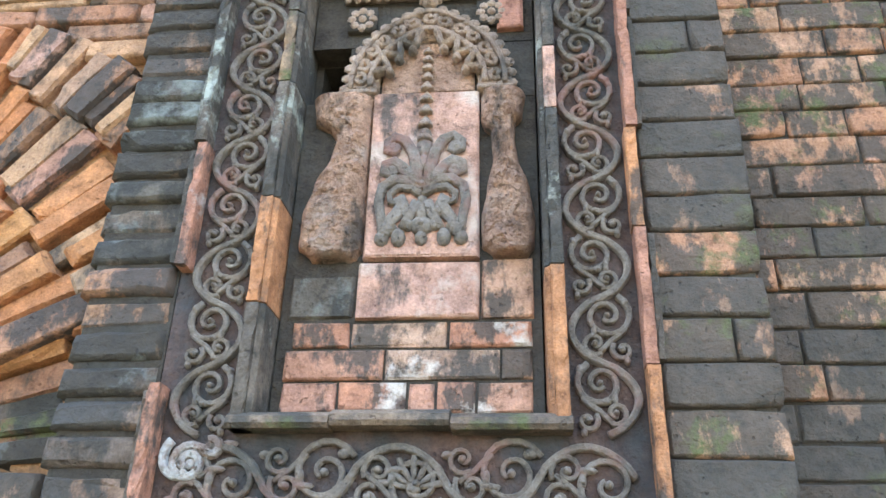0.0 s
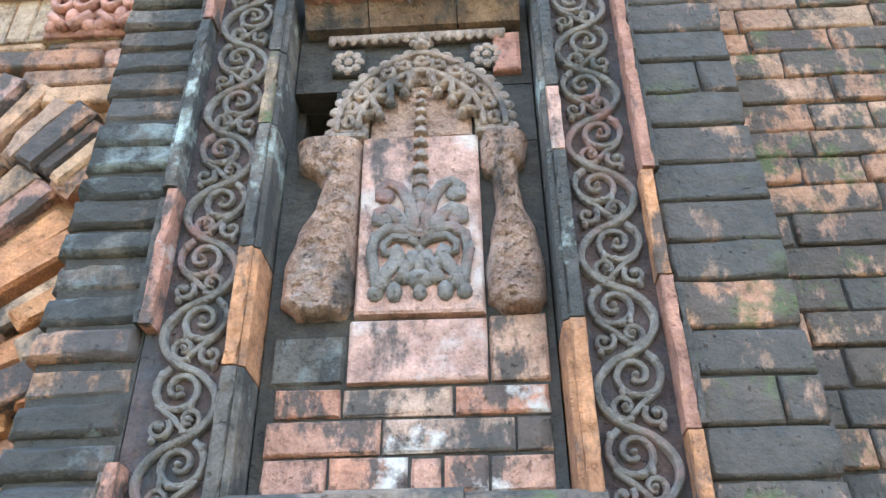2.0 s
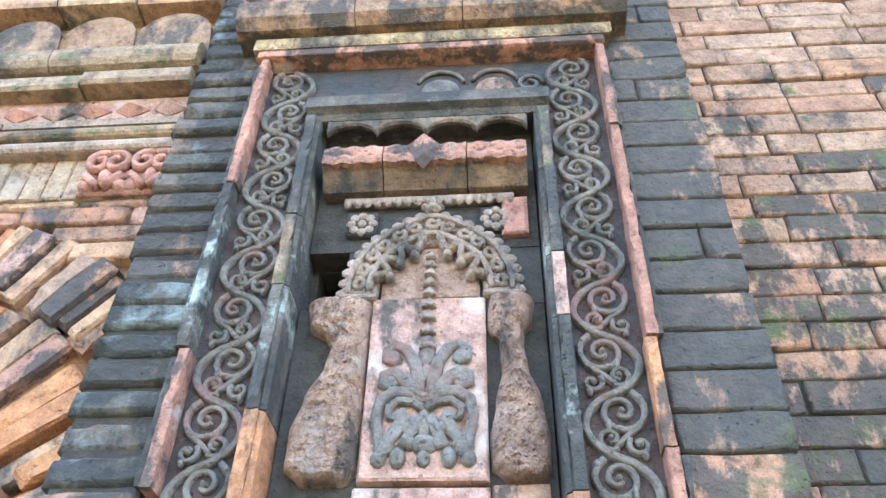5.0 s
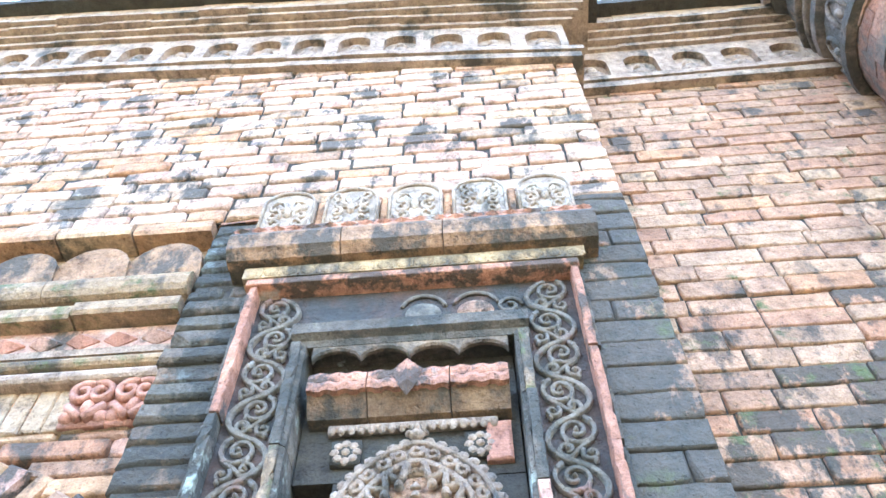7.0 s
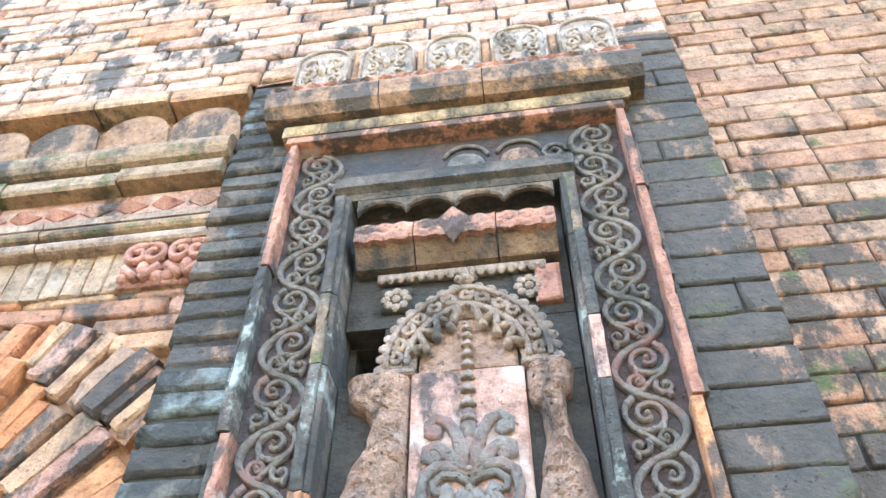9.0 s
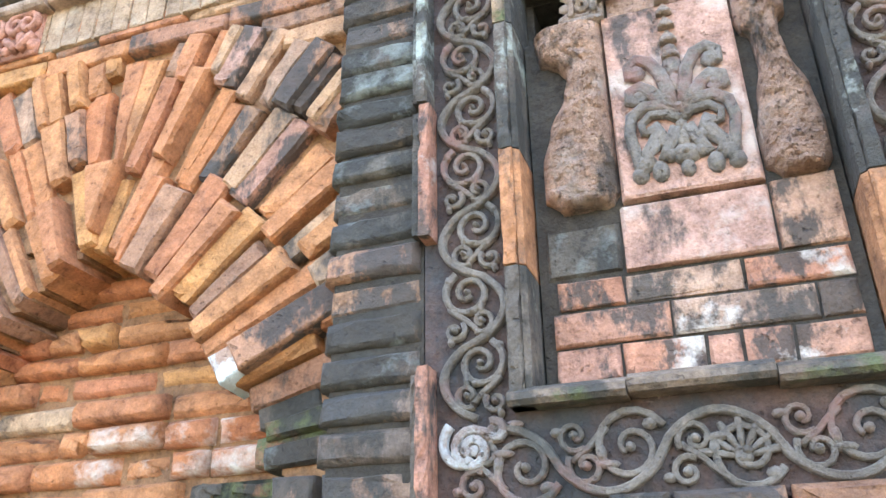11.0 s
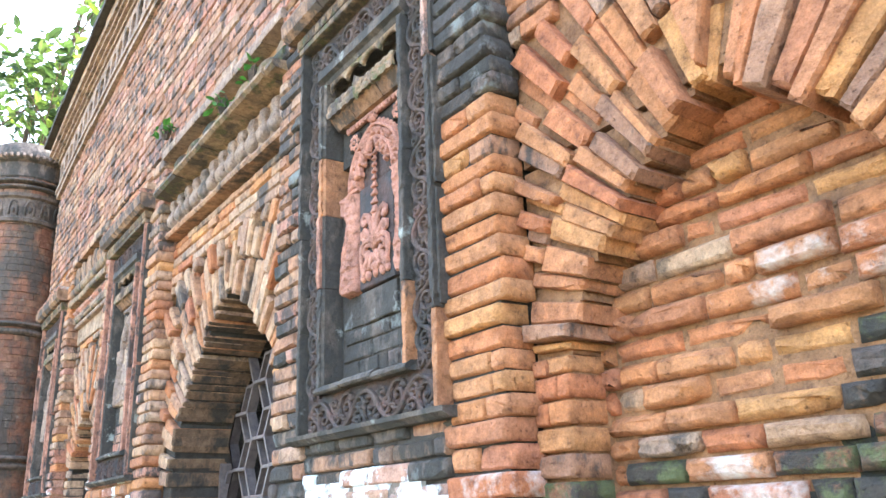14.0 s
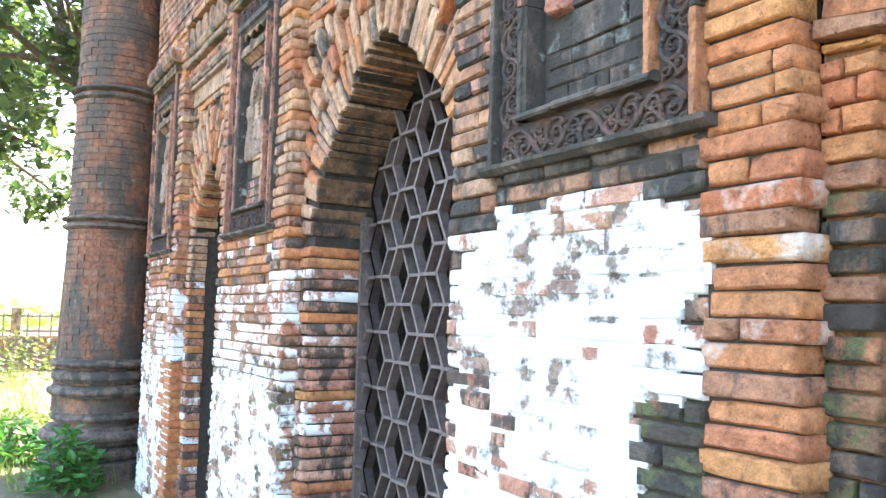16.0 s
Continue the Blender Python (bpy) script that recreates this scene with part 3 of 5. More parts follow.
def tone_fill(x, z, r):
    if 2.015 < z < 2.15 and -1.0 < x < -0.5:
        return "limespot"
    low = z < 1.97 + 0.18 * max(0.0, (x + 1.0)) + 0.05 * math.sin(9 * x)
    if low and (z < 1.72 or x > -0.85):
        if x < -0.9 and z > 1.3:
            return r.choice(("orange", "moss", "black", "orange", "limespot"))
        return r.choice(("moss", "moss", "black"))
    return r.choice(("orange", "orange", "orange", "orange", "orange", "orange", "orange", "pale"))


bay, cx = arch_bay("one", -1.60, -0.235, 1.95, 2.568, 0.535, tone_bay, 41, lambda x, z: z > 1.0)
blocked = structure("wall_infill", "orange brick infill of a blocked arch, mossy and limed low down", "wall")
lay(blocked, courses(-1.49, -0.37, GROUND, 2.6, Y_FILL, 0.1, 0.22, 0.064, 0.007, tone_fill, 45, uneven=0.022, lengths=(1.0, 1.15, 0.8, 0.6, 0.45, 0.9, 1.05),
                     inside=lambda x, z, a, c: abs(x - cx) - a * 0.6 < half_width(z - c, 1.95, 2.6, 0.55)), 46, lambda x, z: z > 0.8, c=0.012)
Build().add(*box(-1.50, -0.36, Y_FILL + 0.030, 2.15, GROUND - 0.2, 2.64), "mortar").object("core", blocked)
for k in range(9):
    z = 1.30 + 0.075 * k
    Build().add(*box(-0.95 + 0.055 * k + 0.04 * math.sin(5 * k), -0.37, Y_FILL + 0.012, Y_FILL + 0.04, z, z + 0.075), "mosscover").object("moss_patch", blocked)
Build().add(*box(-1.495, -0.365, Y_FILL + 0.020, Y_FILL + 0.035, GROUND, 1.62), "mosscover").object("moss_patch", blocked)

bay2, cx2 = arch_bay("two", -5.06, -3.15, 1.70, 2.82, 0.86, tone_mid, 51, lambda x, z: z < 1.85, cx=-4.04)
bay3, cx3 = arch_bay("three", -7.925, -6.54, 1.95, 2.62, 0.535, tone_mid, 61, None)

# ---- ground and distance ----
g = Build()
g.add([(-400, -400, GROUND), (400, -400, GROUND), (400, 400, GROUND), (-400, 400, GROUND)], [(0, 1, 2, 3)], "soil")
tagged(g.object("ground"), label="bare earth and short grass at the foot of the wall", category="ground", kind="structure")

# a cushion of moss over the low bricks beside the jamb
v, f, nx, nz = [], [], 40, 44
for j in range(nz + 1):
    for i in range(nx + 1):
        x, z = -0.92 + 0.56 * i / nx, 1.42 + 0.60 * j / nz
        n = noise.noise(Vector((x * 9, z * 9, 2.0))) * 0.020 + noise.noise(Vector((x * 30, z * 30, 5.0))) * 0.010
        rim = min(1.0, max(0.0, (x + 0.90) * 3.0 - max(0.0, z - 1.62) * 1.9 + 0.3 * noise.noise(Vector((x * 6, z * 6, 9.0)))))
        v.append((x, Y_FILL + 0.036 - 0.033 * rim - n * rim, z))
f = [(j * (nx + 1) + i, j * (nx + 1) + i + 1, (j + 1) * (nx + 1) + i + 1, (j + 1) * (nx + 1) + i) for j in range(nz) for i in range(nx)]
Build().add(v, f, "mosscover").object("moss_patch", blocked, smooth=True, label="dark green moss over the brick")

# loose bricks at the spring of the blocked arch
for size, m, mat in (((0.25, 0.12, 0.068), pose(-0.345, 1.325, 2.272, 0, -28, 6), "black_orange"), ((0.06, 0.115, 0.066), pose(-0.472, 1.323, 2.205, 0, -28, 6), "lime"), ((0.09, 0.1, 0.07), pose(-0.42, 1.40, 2.36, 0, -50, 0), "orange"),
                     ((0.14, 0.12, 0.06), pose(-0.37, 1.40, 2.13, 0, -12, 0), "black"), ((0.16, 0.12, 0.06), pose(-0.36, 1.40, 2.05, 0, -4, 0), "moss")):
    brick_object(bay, mat, size, m, random.Random(7), 0.004)


# ---- carved work ----
def tube(pts, r, seg=6, flat=1.0, taper=None):
    """A rounded rib along points that lie in a plane facing -y."""
    v, f, n = [], [], len(pts)
    P = [Vector(p) for p in pts]
    for i, p in enumerate(P):
        t = (P[min(i + 1, n - 1)] - P[max(i - 1, 0)]).normalized()
        side = t.cross(Vector((0, 1, 0)))
        side = side.normalized() if side.length > 1e-6 else Vector((1, 0, 0))
        rr = r * (taper(i / (n - 1)) if taper else 1.0)
        for k in range(seg):
            a = 2 * math.pi * k / seg
            v.append(tuple(p + side * rr * math.cos(a) + Vector((0, 1, 0)) * rr * flat * math.sin(a)))
    for i in range(n - 1):
        for k in range(seg):
            k2 = (k + 1) % seg
            f.append((i * seg + k, i * seg + k2, (i + 1) * seg + k2, (i + 1) * seg + k))
    f.append(tuple(range(seg - 1, -1, -1)))
    f.append(tuple((n - 1) * seg + k for k in range(seg)))
    return v, f


def spiral(cx, cz, y, r0, r1, a0, turns, n=22):
    out = []
    for i in range(n):
        s = i / (n - 1)
        a, r = a0 + turns * 2 * math.pi * s, r0 + (r1 - r0) * s ** 1.15
        out.append((cx + r * math.cos(a), y, cz + r * math.sin(a)))
    return out


def dome(cx, y, cz, rx, ry, rz, nu=10, nv=4):
    """A low rounded boss on a plane facing -y."""
    v, f = [], []
    for j in range(nv):
        a = math.pi / 2 * j / nv
        for i in range(nu):
            b = 2 * math.pi * i / nu
            v.append((cx + rx * math.cos(a) * math.cos(b), y - ry * math.sin(a), cz + rz * math.cos(a) * math.sin(b)))
    v.append((cx, y - ry, cz))
    for j in range(nv - 1):
        for i in range(nu):
            k = (i + 1) % nu
            f.append((j * nu + i, j * nu + k, (j + 1) * nu + k, (j + 1) * nu + i))
    top = (nv - 1) * nu
    f += [(top + i, top + (i + 1) % nu, len(v) - 1) for i in range(nu)]
    return v, f


def ribbon(pts, w, h, taper=None):
    """A carved stem along points in a plane facing -y: raised, with a shallow groove along its crest."""
    prof = ((-1.0, 0.4), (-0.85, -0.55), (-0.42, -1.0), (0.0, -0.72), (0.42, -1.0), (0.85, -0.55), (1.0, 0.4))
    P, v, f, m = [Vector(p) for p in pts], [], [], len(prof)
    n = len(P)
    for i, p in enumerate(P):
        t = P[min(i + 1, n - 1)] - P[max(i - 1, 0)]
        side = Vector((t.z, 0, -t.x)).normalized()
        k = taper(i / (n - 1)) if taper else 1.0
        v += [tuple(p + side * (a * w * k) + Vector((0, b * h * min(1.0, k), 0))) for a, b in prof]
    for i in range(n - 1):
        f += [(i * m + q, i * m + q + 1, (i + 1) * m + q + 1, (i + 1) * m + q) for q in range(m - 1)]
    f += [tuple(range(m - 1, -1, -1)), tuple((n - 1) * m + q for q in range(m))]
    return v, f


def vine(length, width, pitch, y, mat, seed, upright=True, start=1, r=0.0074):
    """A running scroll: a winding grooved stem; in every bend a volute, a forked tendril with two curls and a leaf. Runs from 0 along u."""
    b, n, rng = Build(), max(1, round(length / pitch)), random.Random(seed)
    p = length / n
    A = width * 0.46

    def flip(a, c):
        return (c, a) if upright else (a, c)

    def put(pts, w, h=0.010, tp=None):
        b.add(*ribbon([(flip(a, c)[0], y, flip(a, c)[1]) for a, c in pts], w, h, tp), mat)

    def lobe(a, c, ra, rc, h=0.012):
        (px, pz), (rx, rz) = flip(a, c), flip(ra, rc)
        b.add(*dome(px, y, pz, rx, h, rz, 8, 3), mat)

    stem = []
    for i in range(n * 14 + 1):
        a = i * p / 14
        q = math.sin(math.pi * a / p)
        stem.append((a, start * A * math.copysign(abs(q) ** 0.7, q)))
    put(stem, r, 0.012)
    for k in range(n):
        s = start * (-1) ** k
        a0, j = k * p, rng.uniform(0.94, 1.06)

        def curl(a, c, r0, r1, ang, turns, w, m=18):
            put([(a0 + a * p + q[0], s * c * width + s * q[2]) for q in spiral(0, 0, 0, r0 * p * j, r1 * p, ang, turns, m)], w, 0.010, lambda t: 1.0 - 0.25 * t)
            lobe(a0 + a * p, s * c * width, p * 0.05, p * 0.05, 0.016)

        # volute fed by the stem, then the forked tendril and its leaf
        curl(0.72, -0.08, 0.345, 0.055, -0.5, -1.55, r * 0.86, 26)
        curl(0.30, 0.12, 0.175, 0.04, -2.6, -1.15, r * 0.76, 14)
        curl(0.20, -0.28, 0.15, 0.04, 0.9, 1.1, r * 0.72, 14)
        put([(a0 + p * u, s * width * c) for u, c in ((0.52, -0.36), (0.42, -0.24), (0.34, -0.12), (0.24, -0.02), (0.17, 0.06))], r * 0.72, 0.009)
        lobe(a0 + 0.50 * p, s * width * 0.12, p * 0.12, p * 0.045)
        lobe(a0 + 0.45 * p, -s * width * 0.02, p * 0.05, p * 0.09)
        lobe(a0 + 0.92 * p, -s * width * 0.36, p * 0.08, p * 0.06)
        lobe(a0 + 0.04 * p, -s * width * 0.34, p * 0.07, p * 0.05)
    return b


def shift(build, dx, dy, dz, sx=1.0):
    build.v = [(x * sx + dx, y + dy, z + dz) for x, y, z in build.v]
    return build


def extrude_profile(prof, x0, x1):
    """A moulding: the outline (y, z) drawn along x, closed at both ends."""
    n = len(prof)
    v = [(x0, y, z) for y, z in prof] + [(x1, y, z) for y, z in prof]
    f = [(i, (i + 1) % n, n + (i + 1) % n, n + i) for i in range(n)]
    return v, f + [tuple(range(n - 1, -1, -1)), tuple(range(n, 2 * n))]


def lathe_half(profile, cx, y, segs=9, squash=0.5):
    """A half-round pillar against a wall; profile of (z, radius)."""
    v, f = [], []
    for z, r in profile:
        for i in range(segs + 1):
            a = math.pi * i / segs
            co = math.cos(a)
            v.append((cx - r * math.copysign(abs(co) ** 0.6, co), y - r * squash * max(0.0, math.sin(a)) ** 0.5, z))
    m = segs + 1
    for j in range(len(profile) - 1):
        for i in range(segs):
            f.append((j * m + i, j * m + i + 1, (j + 1) * m + i + 1, (j + 1) * m + i))
    f.append(tuple(range(m - 1, -1, -1)))
    f.append(tuple((len(profile) - 1) * m + i for i in range(m)))
    return v, f


def vase(edges, y0, y1, seed):
    """A flat-fronted, eroded vase shape against a wall: edges of (z, left, right), front at y0, back at y1."""
    v, f, nx, nz = [], [], 26, 96
    for j in range(nz + 1):
        z = edges[0][0] + (edges[-1][0] - edges[0][0]) * j / nz
        k = max(i for i in range(len(edges) - 1) if edges[i][0] <= z + 1e-9)
        t = (z - edges[k][0]) / (edges[k + 1][0] - edges[k][0])
        t = t * t * (3 - 2 * t)
        a, b = (edges[k][q] + (edges[k + 1][q] - edges[k][q]) * t for q in (1, 2))
        rim = min(1.0, min(j, nz - j) / 1.6) ** 0.5
        for i in range(nx + 1):
            s = i / nx
            n = noise.noise(Vector((s * 5 + seed, z * 42, seed))) * 0.008 + noise.noise(Vector((s * 17 + seed, z * 150, 3.0))) * 0.006 + noise.noise(Vector((s * 40, z * 380, seed))) * 0.0025
            up = (1 - abs(2 * s - 1) ** 3.5) ** 0.6 * rim
            v.append((a + (b - a) * s, y1 - (y1 - y0) * up + n * up, z + n * 0.6))
    m = nx + 1
    f = [(j * m + i, j * m + i + 1, (j + 1) * m + i + 1, (j + 1) * m + i) for j in range(nz) for i in range(nx)]
    return v, f


def worn_strip(x0, x1, y0, y1, z0, z1, c, rng):
    """A thin upright moulding with a chamfered front whose edges are nibbled along its length."""
    n = max(2, round((z1 - z0) / 0.022))
    v, f = [], []
    for i in range(n + 1):
        z = z0 + (z1 - z0) * i / n
        e = [rng.gauss(0, 0.35) * c + (rng.random() < 0.12) * c * 1.3 for _ in range(4)]
        k = c * 0.8 if i in (0, n) else 0
        v += [(x0, y1, z), (x0 + abs(e[0]) * 0.5, y0 + c + e[0], z), (x0 + c + e[1], y0 + e[1] * 0.6 + k, z), (x1 - c - e[2], y0 + e[2] * 0.6 + k, z), (x1 - abs(e[3]) * 0.5, y0 + c + e[3], z), (x1, y1, z)]
    for i in range(n):
        f += [(i * 6 + q, i * 6 + q + 1, (i + 1) * 6 + q + 1, (i + 1) * 6 + q) for q in range(5)]
    return v, f + [(5, 4, 3, 2, 1, 0), tuple(n * 6 + q for q in range(6))]


STYLE_A = dict(back="carved_red", vine="carved_dark", arch="carved_buff", col="pillar", motif="carved_dark", panel="slab", niche="darkmortar", shelf="strip_pink", lintel="ochre",
               outer_l=((1.885, 2.122, "strip_pink"), (2.36, 2.644, "strip_pink"), (2.648, 3.10, "strip_lichen"), (3.103, 3.575, "strip_pink")),
               outer_r=((1.885, 2.15, "strip_orange"), (2.153, 2.42, "strip_pink"), (2.423, 2.644, "strip_orange"), (2.648, 2.95, "strip_pink"), (2.953, 3.25, "strip_pink"), (3.253, 3.575, "strip_pink")),
               inner_l=((2.04, 2.28, "strip_black"), (2.283, 2.51, "strip_orange"), (2.513, 2.80, "strip_lichen"), (2.803, 3.0, "hood"), (3.003, 3.34, "strip_lichen")),
               inner_r=((2.04, 2.345, "strip_orange"), (2.348, 2.70, "strip_black"), (2.703, 2.86, "slab"), (2.863, 3.12, "strip_lichen"), (3.123, 3.34, "hood")), rows=("niche_brick", "niche_brick", "niche_brick"))
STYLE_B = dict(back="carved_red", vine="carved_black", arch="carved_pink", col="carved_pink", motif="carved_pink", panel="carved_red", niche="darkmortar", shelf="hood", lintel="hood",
               outer_l=((1.905, 2.3, "strip_black"), (2.303, 2.7, "strip_black"), (2.703, 3.575, "strip_black")),
               outer_r=((1.905, 2.20, "strip_orange"), (2.203, 2.6, "strip_black"), (2.603, 3.08, "strip_black"), (3.083, 3.575, "slab")),
               inner_l=((2.04, 2.45, "strip_black"), (2.453, 2.75, "strip_pink"), (2.753, 3.0, "strip_orange"), (3.003, 3.34, "strip_black")),
               inner_r=((2.04, 2.33, "strip_orange"), (2.333, 2.8, "strip_black"), (2.803, 3.34, "strip_black")), rows=("black", "black", "black"))
STYLE_C = dict(STYLE_B, back="carved_red", vine="carved_red", arch="carved_buff", col="carved_buff", motif="carved_buff", panel="plaster", shelf="hood",
               outer_l=((1.905, 2.5, "strip_pink"), (2.503, 3.575, "strip_pink")), outer_r=((1.905, 2.6, "strip_pink"), (2.603, 3.575, "strip_pink")),
               inner_l=((2.04, 2.6, "strip_pink"), (2.603, 3.34, "strip_pink")), inner_r=((2.04, 2.5, "strip_pink"), (2.503, 3.34, "strip_pink")), rows=("mixed", "mixed", "mixed"))


def carved_panel(key, style, label, seed, units=0.125):
    c, half, sx = PANELS[key]
    rng = random.Random(seed)
    top = tagged(new("carved_niche"), label=label, category="carved panel", group="carved panels of the facade")
    top.location = (c, 1.40, P_LOW)
    inv = Vector((-c, -1.40, -P_LOW))

    def part(name, b, parent=None, smooth=False, label=""):
        b.v = [tuple(Vector((c + x * sx, y, z)) + inv) for x, y, z in b.v]
        return b.object(name, parent or top, smooth=smooth, label=label)

    # ground of the scrolls
    part("backing", Build().add(*box(-0.452, -0.285, 1.282, 1.40, 1.89, 3.575), style["back"]).add(*box(0.285, 0.452, 1.282, 1.40, 1.89, 3.575), style["back"])
         .add(*box(-0.285, 0.285, 1.282, 1.40, 1.89, 2.05), style["back"]).add(*box(-0.285, 0.285, 1.282, 1.40, 3.38, 3.575), style["back"]))
    # outer strips
    for side, runs in ((-1, style["outer_l"]), (1, style["outer_r"])):
        for z0, z1, mat in runs:
            w = rng.uniform(-0.004, 0.004)
            a, b2 = sorted((side * (0.430 + w), side * (0.453 + w)))
            part("outer_strip", Build().add(*worn_strip(a, b2, 1.235 + rng.uniform(-0.004, 0.006), 1.30, z0, z1, 0.004, rng), mat))
            if mat != "strip_orange":
                a, b2 = sorted((side * (0.453 + w), side * 0.467))
                part("outer_strip", Build().add(*worn_strip(a, b2, 1.25, 1.30, z0 + 0.01, z1 - 0.01, 0.003, rng), "strip_black"))
    # inner frame: flat strip and bevelled edge
    for side, runs in ((-1, style["inner_l"]), (1, style["inner_r"])):
        for z0, z1, mat in runs:
            a, b2 = sorted((side * 0.272, side * 0.298))
            part("inner_strip", Build().add(*worn_strip(a, b2, 1.24 + rng.uniform(-0.003, 0.003), 1.32, z0, z1, 0.004, rng), mat))
            prof = [(side * 0.272, 1.25), (side * 0.262, 1.258), (side * 0.259, 1.39), (side * 0.272, 1.39)]
            v = [(x, y, z) for z in (z0, z1) for x, y in prof]
            f = [(0, 1, 5, 4), (1, 2, 6, 5), (2, 3, 7, 6), (3, 0, 4, 7), (3, 2, 1, 0), (4, 5, 6, 7)]
            part("inner_bevel", Build().add(v, f, mat if mat in ("strip_orange", "strip_lichen") else "strip_black"))
    for a, b2, dz in ((-0.300, -0.118, 0.0), (-0.116, 0.092, 0.004), (0.094, 0.300, -0.003)):
        e = Build().add(*extrude_profile([(1.39, 2.040 + dz), (1.240, 2.040 + dz), (1.232, 2.048 + dz), (1.236, 2.060 + dz), (1.256, 2.072 + dz), (1.39, 2.080 + dz)], a, b2), "ledge" if key == "a" else "strip_black")
        part("ledge", e, label="narrow weathered ledge under the niche")
    part("inner_head", Build().add(*extrude_profile([(1.39, 3.407), (1.24, 3.407), (1.238, 3.366), (1.258, 3.356), (1.264, 3.338), (1.39, 3.338)], -0.302, 0.302), "strip_black"))
    # scrolls
    for side in (-1, 1):
        part("scroll_band", shift(vine(1.52, 0.12, units, 1.276, style["vine"], seed + side, True, side), side * 0.361, 0, 2.035), smooth=True, label="dark carved vine scroll")
    part("scroll_band", shift(vine(0.80, 0.115, 0.155, 1.276, style["vine"], seed + 5, False, 1), -0.40, 0, 1.962), smooth=True, label="dark carved vine scroll")
    if key != "a":
        part("scroll_band", shift(vine(0.70, 0.12, 0.15, 1.276, style["vine"], seed + 6, False, 1), -0.35, 0, 3.485), smooth=True)
    else:
        for u, mm in ((0.03, "carved_dark"), (0.17, "pillar"), (0.26, "")):
            e = Build()
            if mm:
                e.add(*dome(u, 1.28, 3.465, 0.05, 0.016, 0.04, 12, 3), mm).add(*tube(spiral(u, 3.475, 1.276, 0.062, 0.06, 0.2, 0.42, 12), 0.006), "carved_dark")
            else:
                e.add(*tube(spiral(0.26, 3.47, 1.276, 0.035, 0.01, 0, 1.3, 14), 0.006), "carved_dark")
            part("worn_rosette", e, smooth=True, label="worn plaster rosette")
        # white bloom where lime has run over the corner scroll
        e = Build()
        for du, dz, r0, a0, turns in ((-0.368, 1.985, 0.034, 0.5, 1.6), (-0.33, 2.012, 0.016, 2.0, -1.0), (-0.375, 1.985, 0.05, 2.2, 0.45)):
            e.add(*ribbon([(q[0], 1.271, q[2]) for q in spiral(du, dz, 0, r0, r0 * 0.25, a0, turns, 22)], 0.008, 0.010), "bloom")
        for du, dz, ra, rb in ((-0.368, 1.985, 0.014, 0.012), (-0.335, 2.0, 0.02, 0.008), (-0.30, 2.02, 0.016, 0.007)):
            e.add(*dome(du, 1.276, dz, ra, 0.010, rb, 10, 3), "bloom")
        part("lime_bloom", e, smooth=True, label="white lime bloom on the carved scroll")
        # palmette in the lower band
        fan = part("palmette", Build().add(*dome(0.03, 1.278, 1.945, 0.014, 0.014, 0.012, 8, 3), style["vine"]), smooth=True)
        for a in range(-3, 4):
            t = radians(90 + a * 26)
            part("frond", Build().add(*tube([(0.03 + r * math.cos(t), 1.274, 1.945 + r * math.sin(t) * 0.9) for r in (0.012, 0.03, 0.05, 0.062)], 0.008, 6, 1.2, lambda s: 0.5 + s - 0.9 * s * s), style["vine"]), fan, smooth=True)
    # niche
    # the niche back takes the near-black tone of the joints in both styles
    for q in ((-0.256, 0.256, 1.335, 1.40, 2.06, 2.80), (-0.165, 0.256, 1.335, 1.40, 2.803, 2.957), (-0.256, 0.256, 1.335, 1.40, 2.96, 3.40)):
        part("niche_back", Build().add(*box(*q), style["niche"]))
    rows = ((2.09, 2.148, ((-0.236, -0.13), (-0.125, 0.0), (0.005, 0.055), (0.06, 0.13), (0.135, 0.236))), (2.153, 2.212, ((-0.236, -0.045), (-0.04, 0.175), (0.18, 0.236))),
            (2.217, 2.268, ((-0.225, -0.115), (-0.11, 0.075), (0.08, 0.236))))
    for (z0, z1, runs), mat in zip(rows, style["rows"]):
        for a, b2 in runs:
            part("brick", Build().add(*chip_box(a - 0.0015, b2 + 0.0015, 1.324 + rng.uniform(0, 0.007), 1.36, z0 - 0.001, z1 + 0.001, 0.004, rng), rng.choice((mat, mat, "mixed" if mat == "niche_brick" else mat))))
    part("slab", Build().add(*chip_box(-0.105, 0.137, 1.318, 1.36, 2.274, 2.394, 0.004, rng), style["panel"] if key != "b" else "strip_black"), label="plain rectangular clay slab")
    part("slab", Build().add(*chip_box(0.139, 0.243, 1.324, 1.36, 2.272, 2.40, 0.005, rng), "mixed" if key == "a" else "black"))
    part("slab", Build().add(*chip_box(-0.243, -0.108, 1.328, 1.36, 2.274, 2.37, 0.005, rng), "black"))
    part("slab", Build().add(*chip_box(-0.098, 0.136, 1.312, 1.36, 2.40, 2.808, 0.004, rng), style["panel"]))
    part("slab", Build().add(*chip_box(-0.085, 0.125, 1.322, 1.36, 2.809, 2.955, 0.004, rng), style["col"] if key == "a" else style["panel"]))
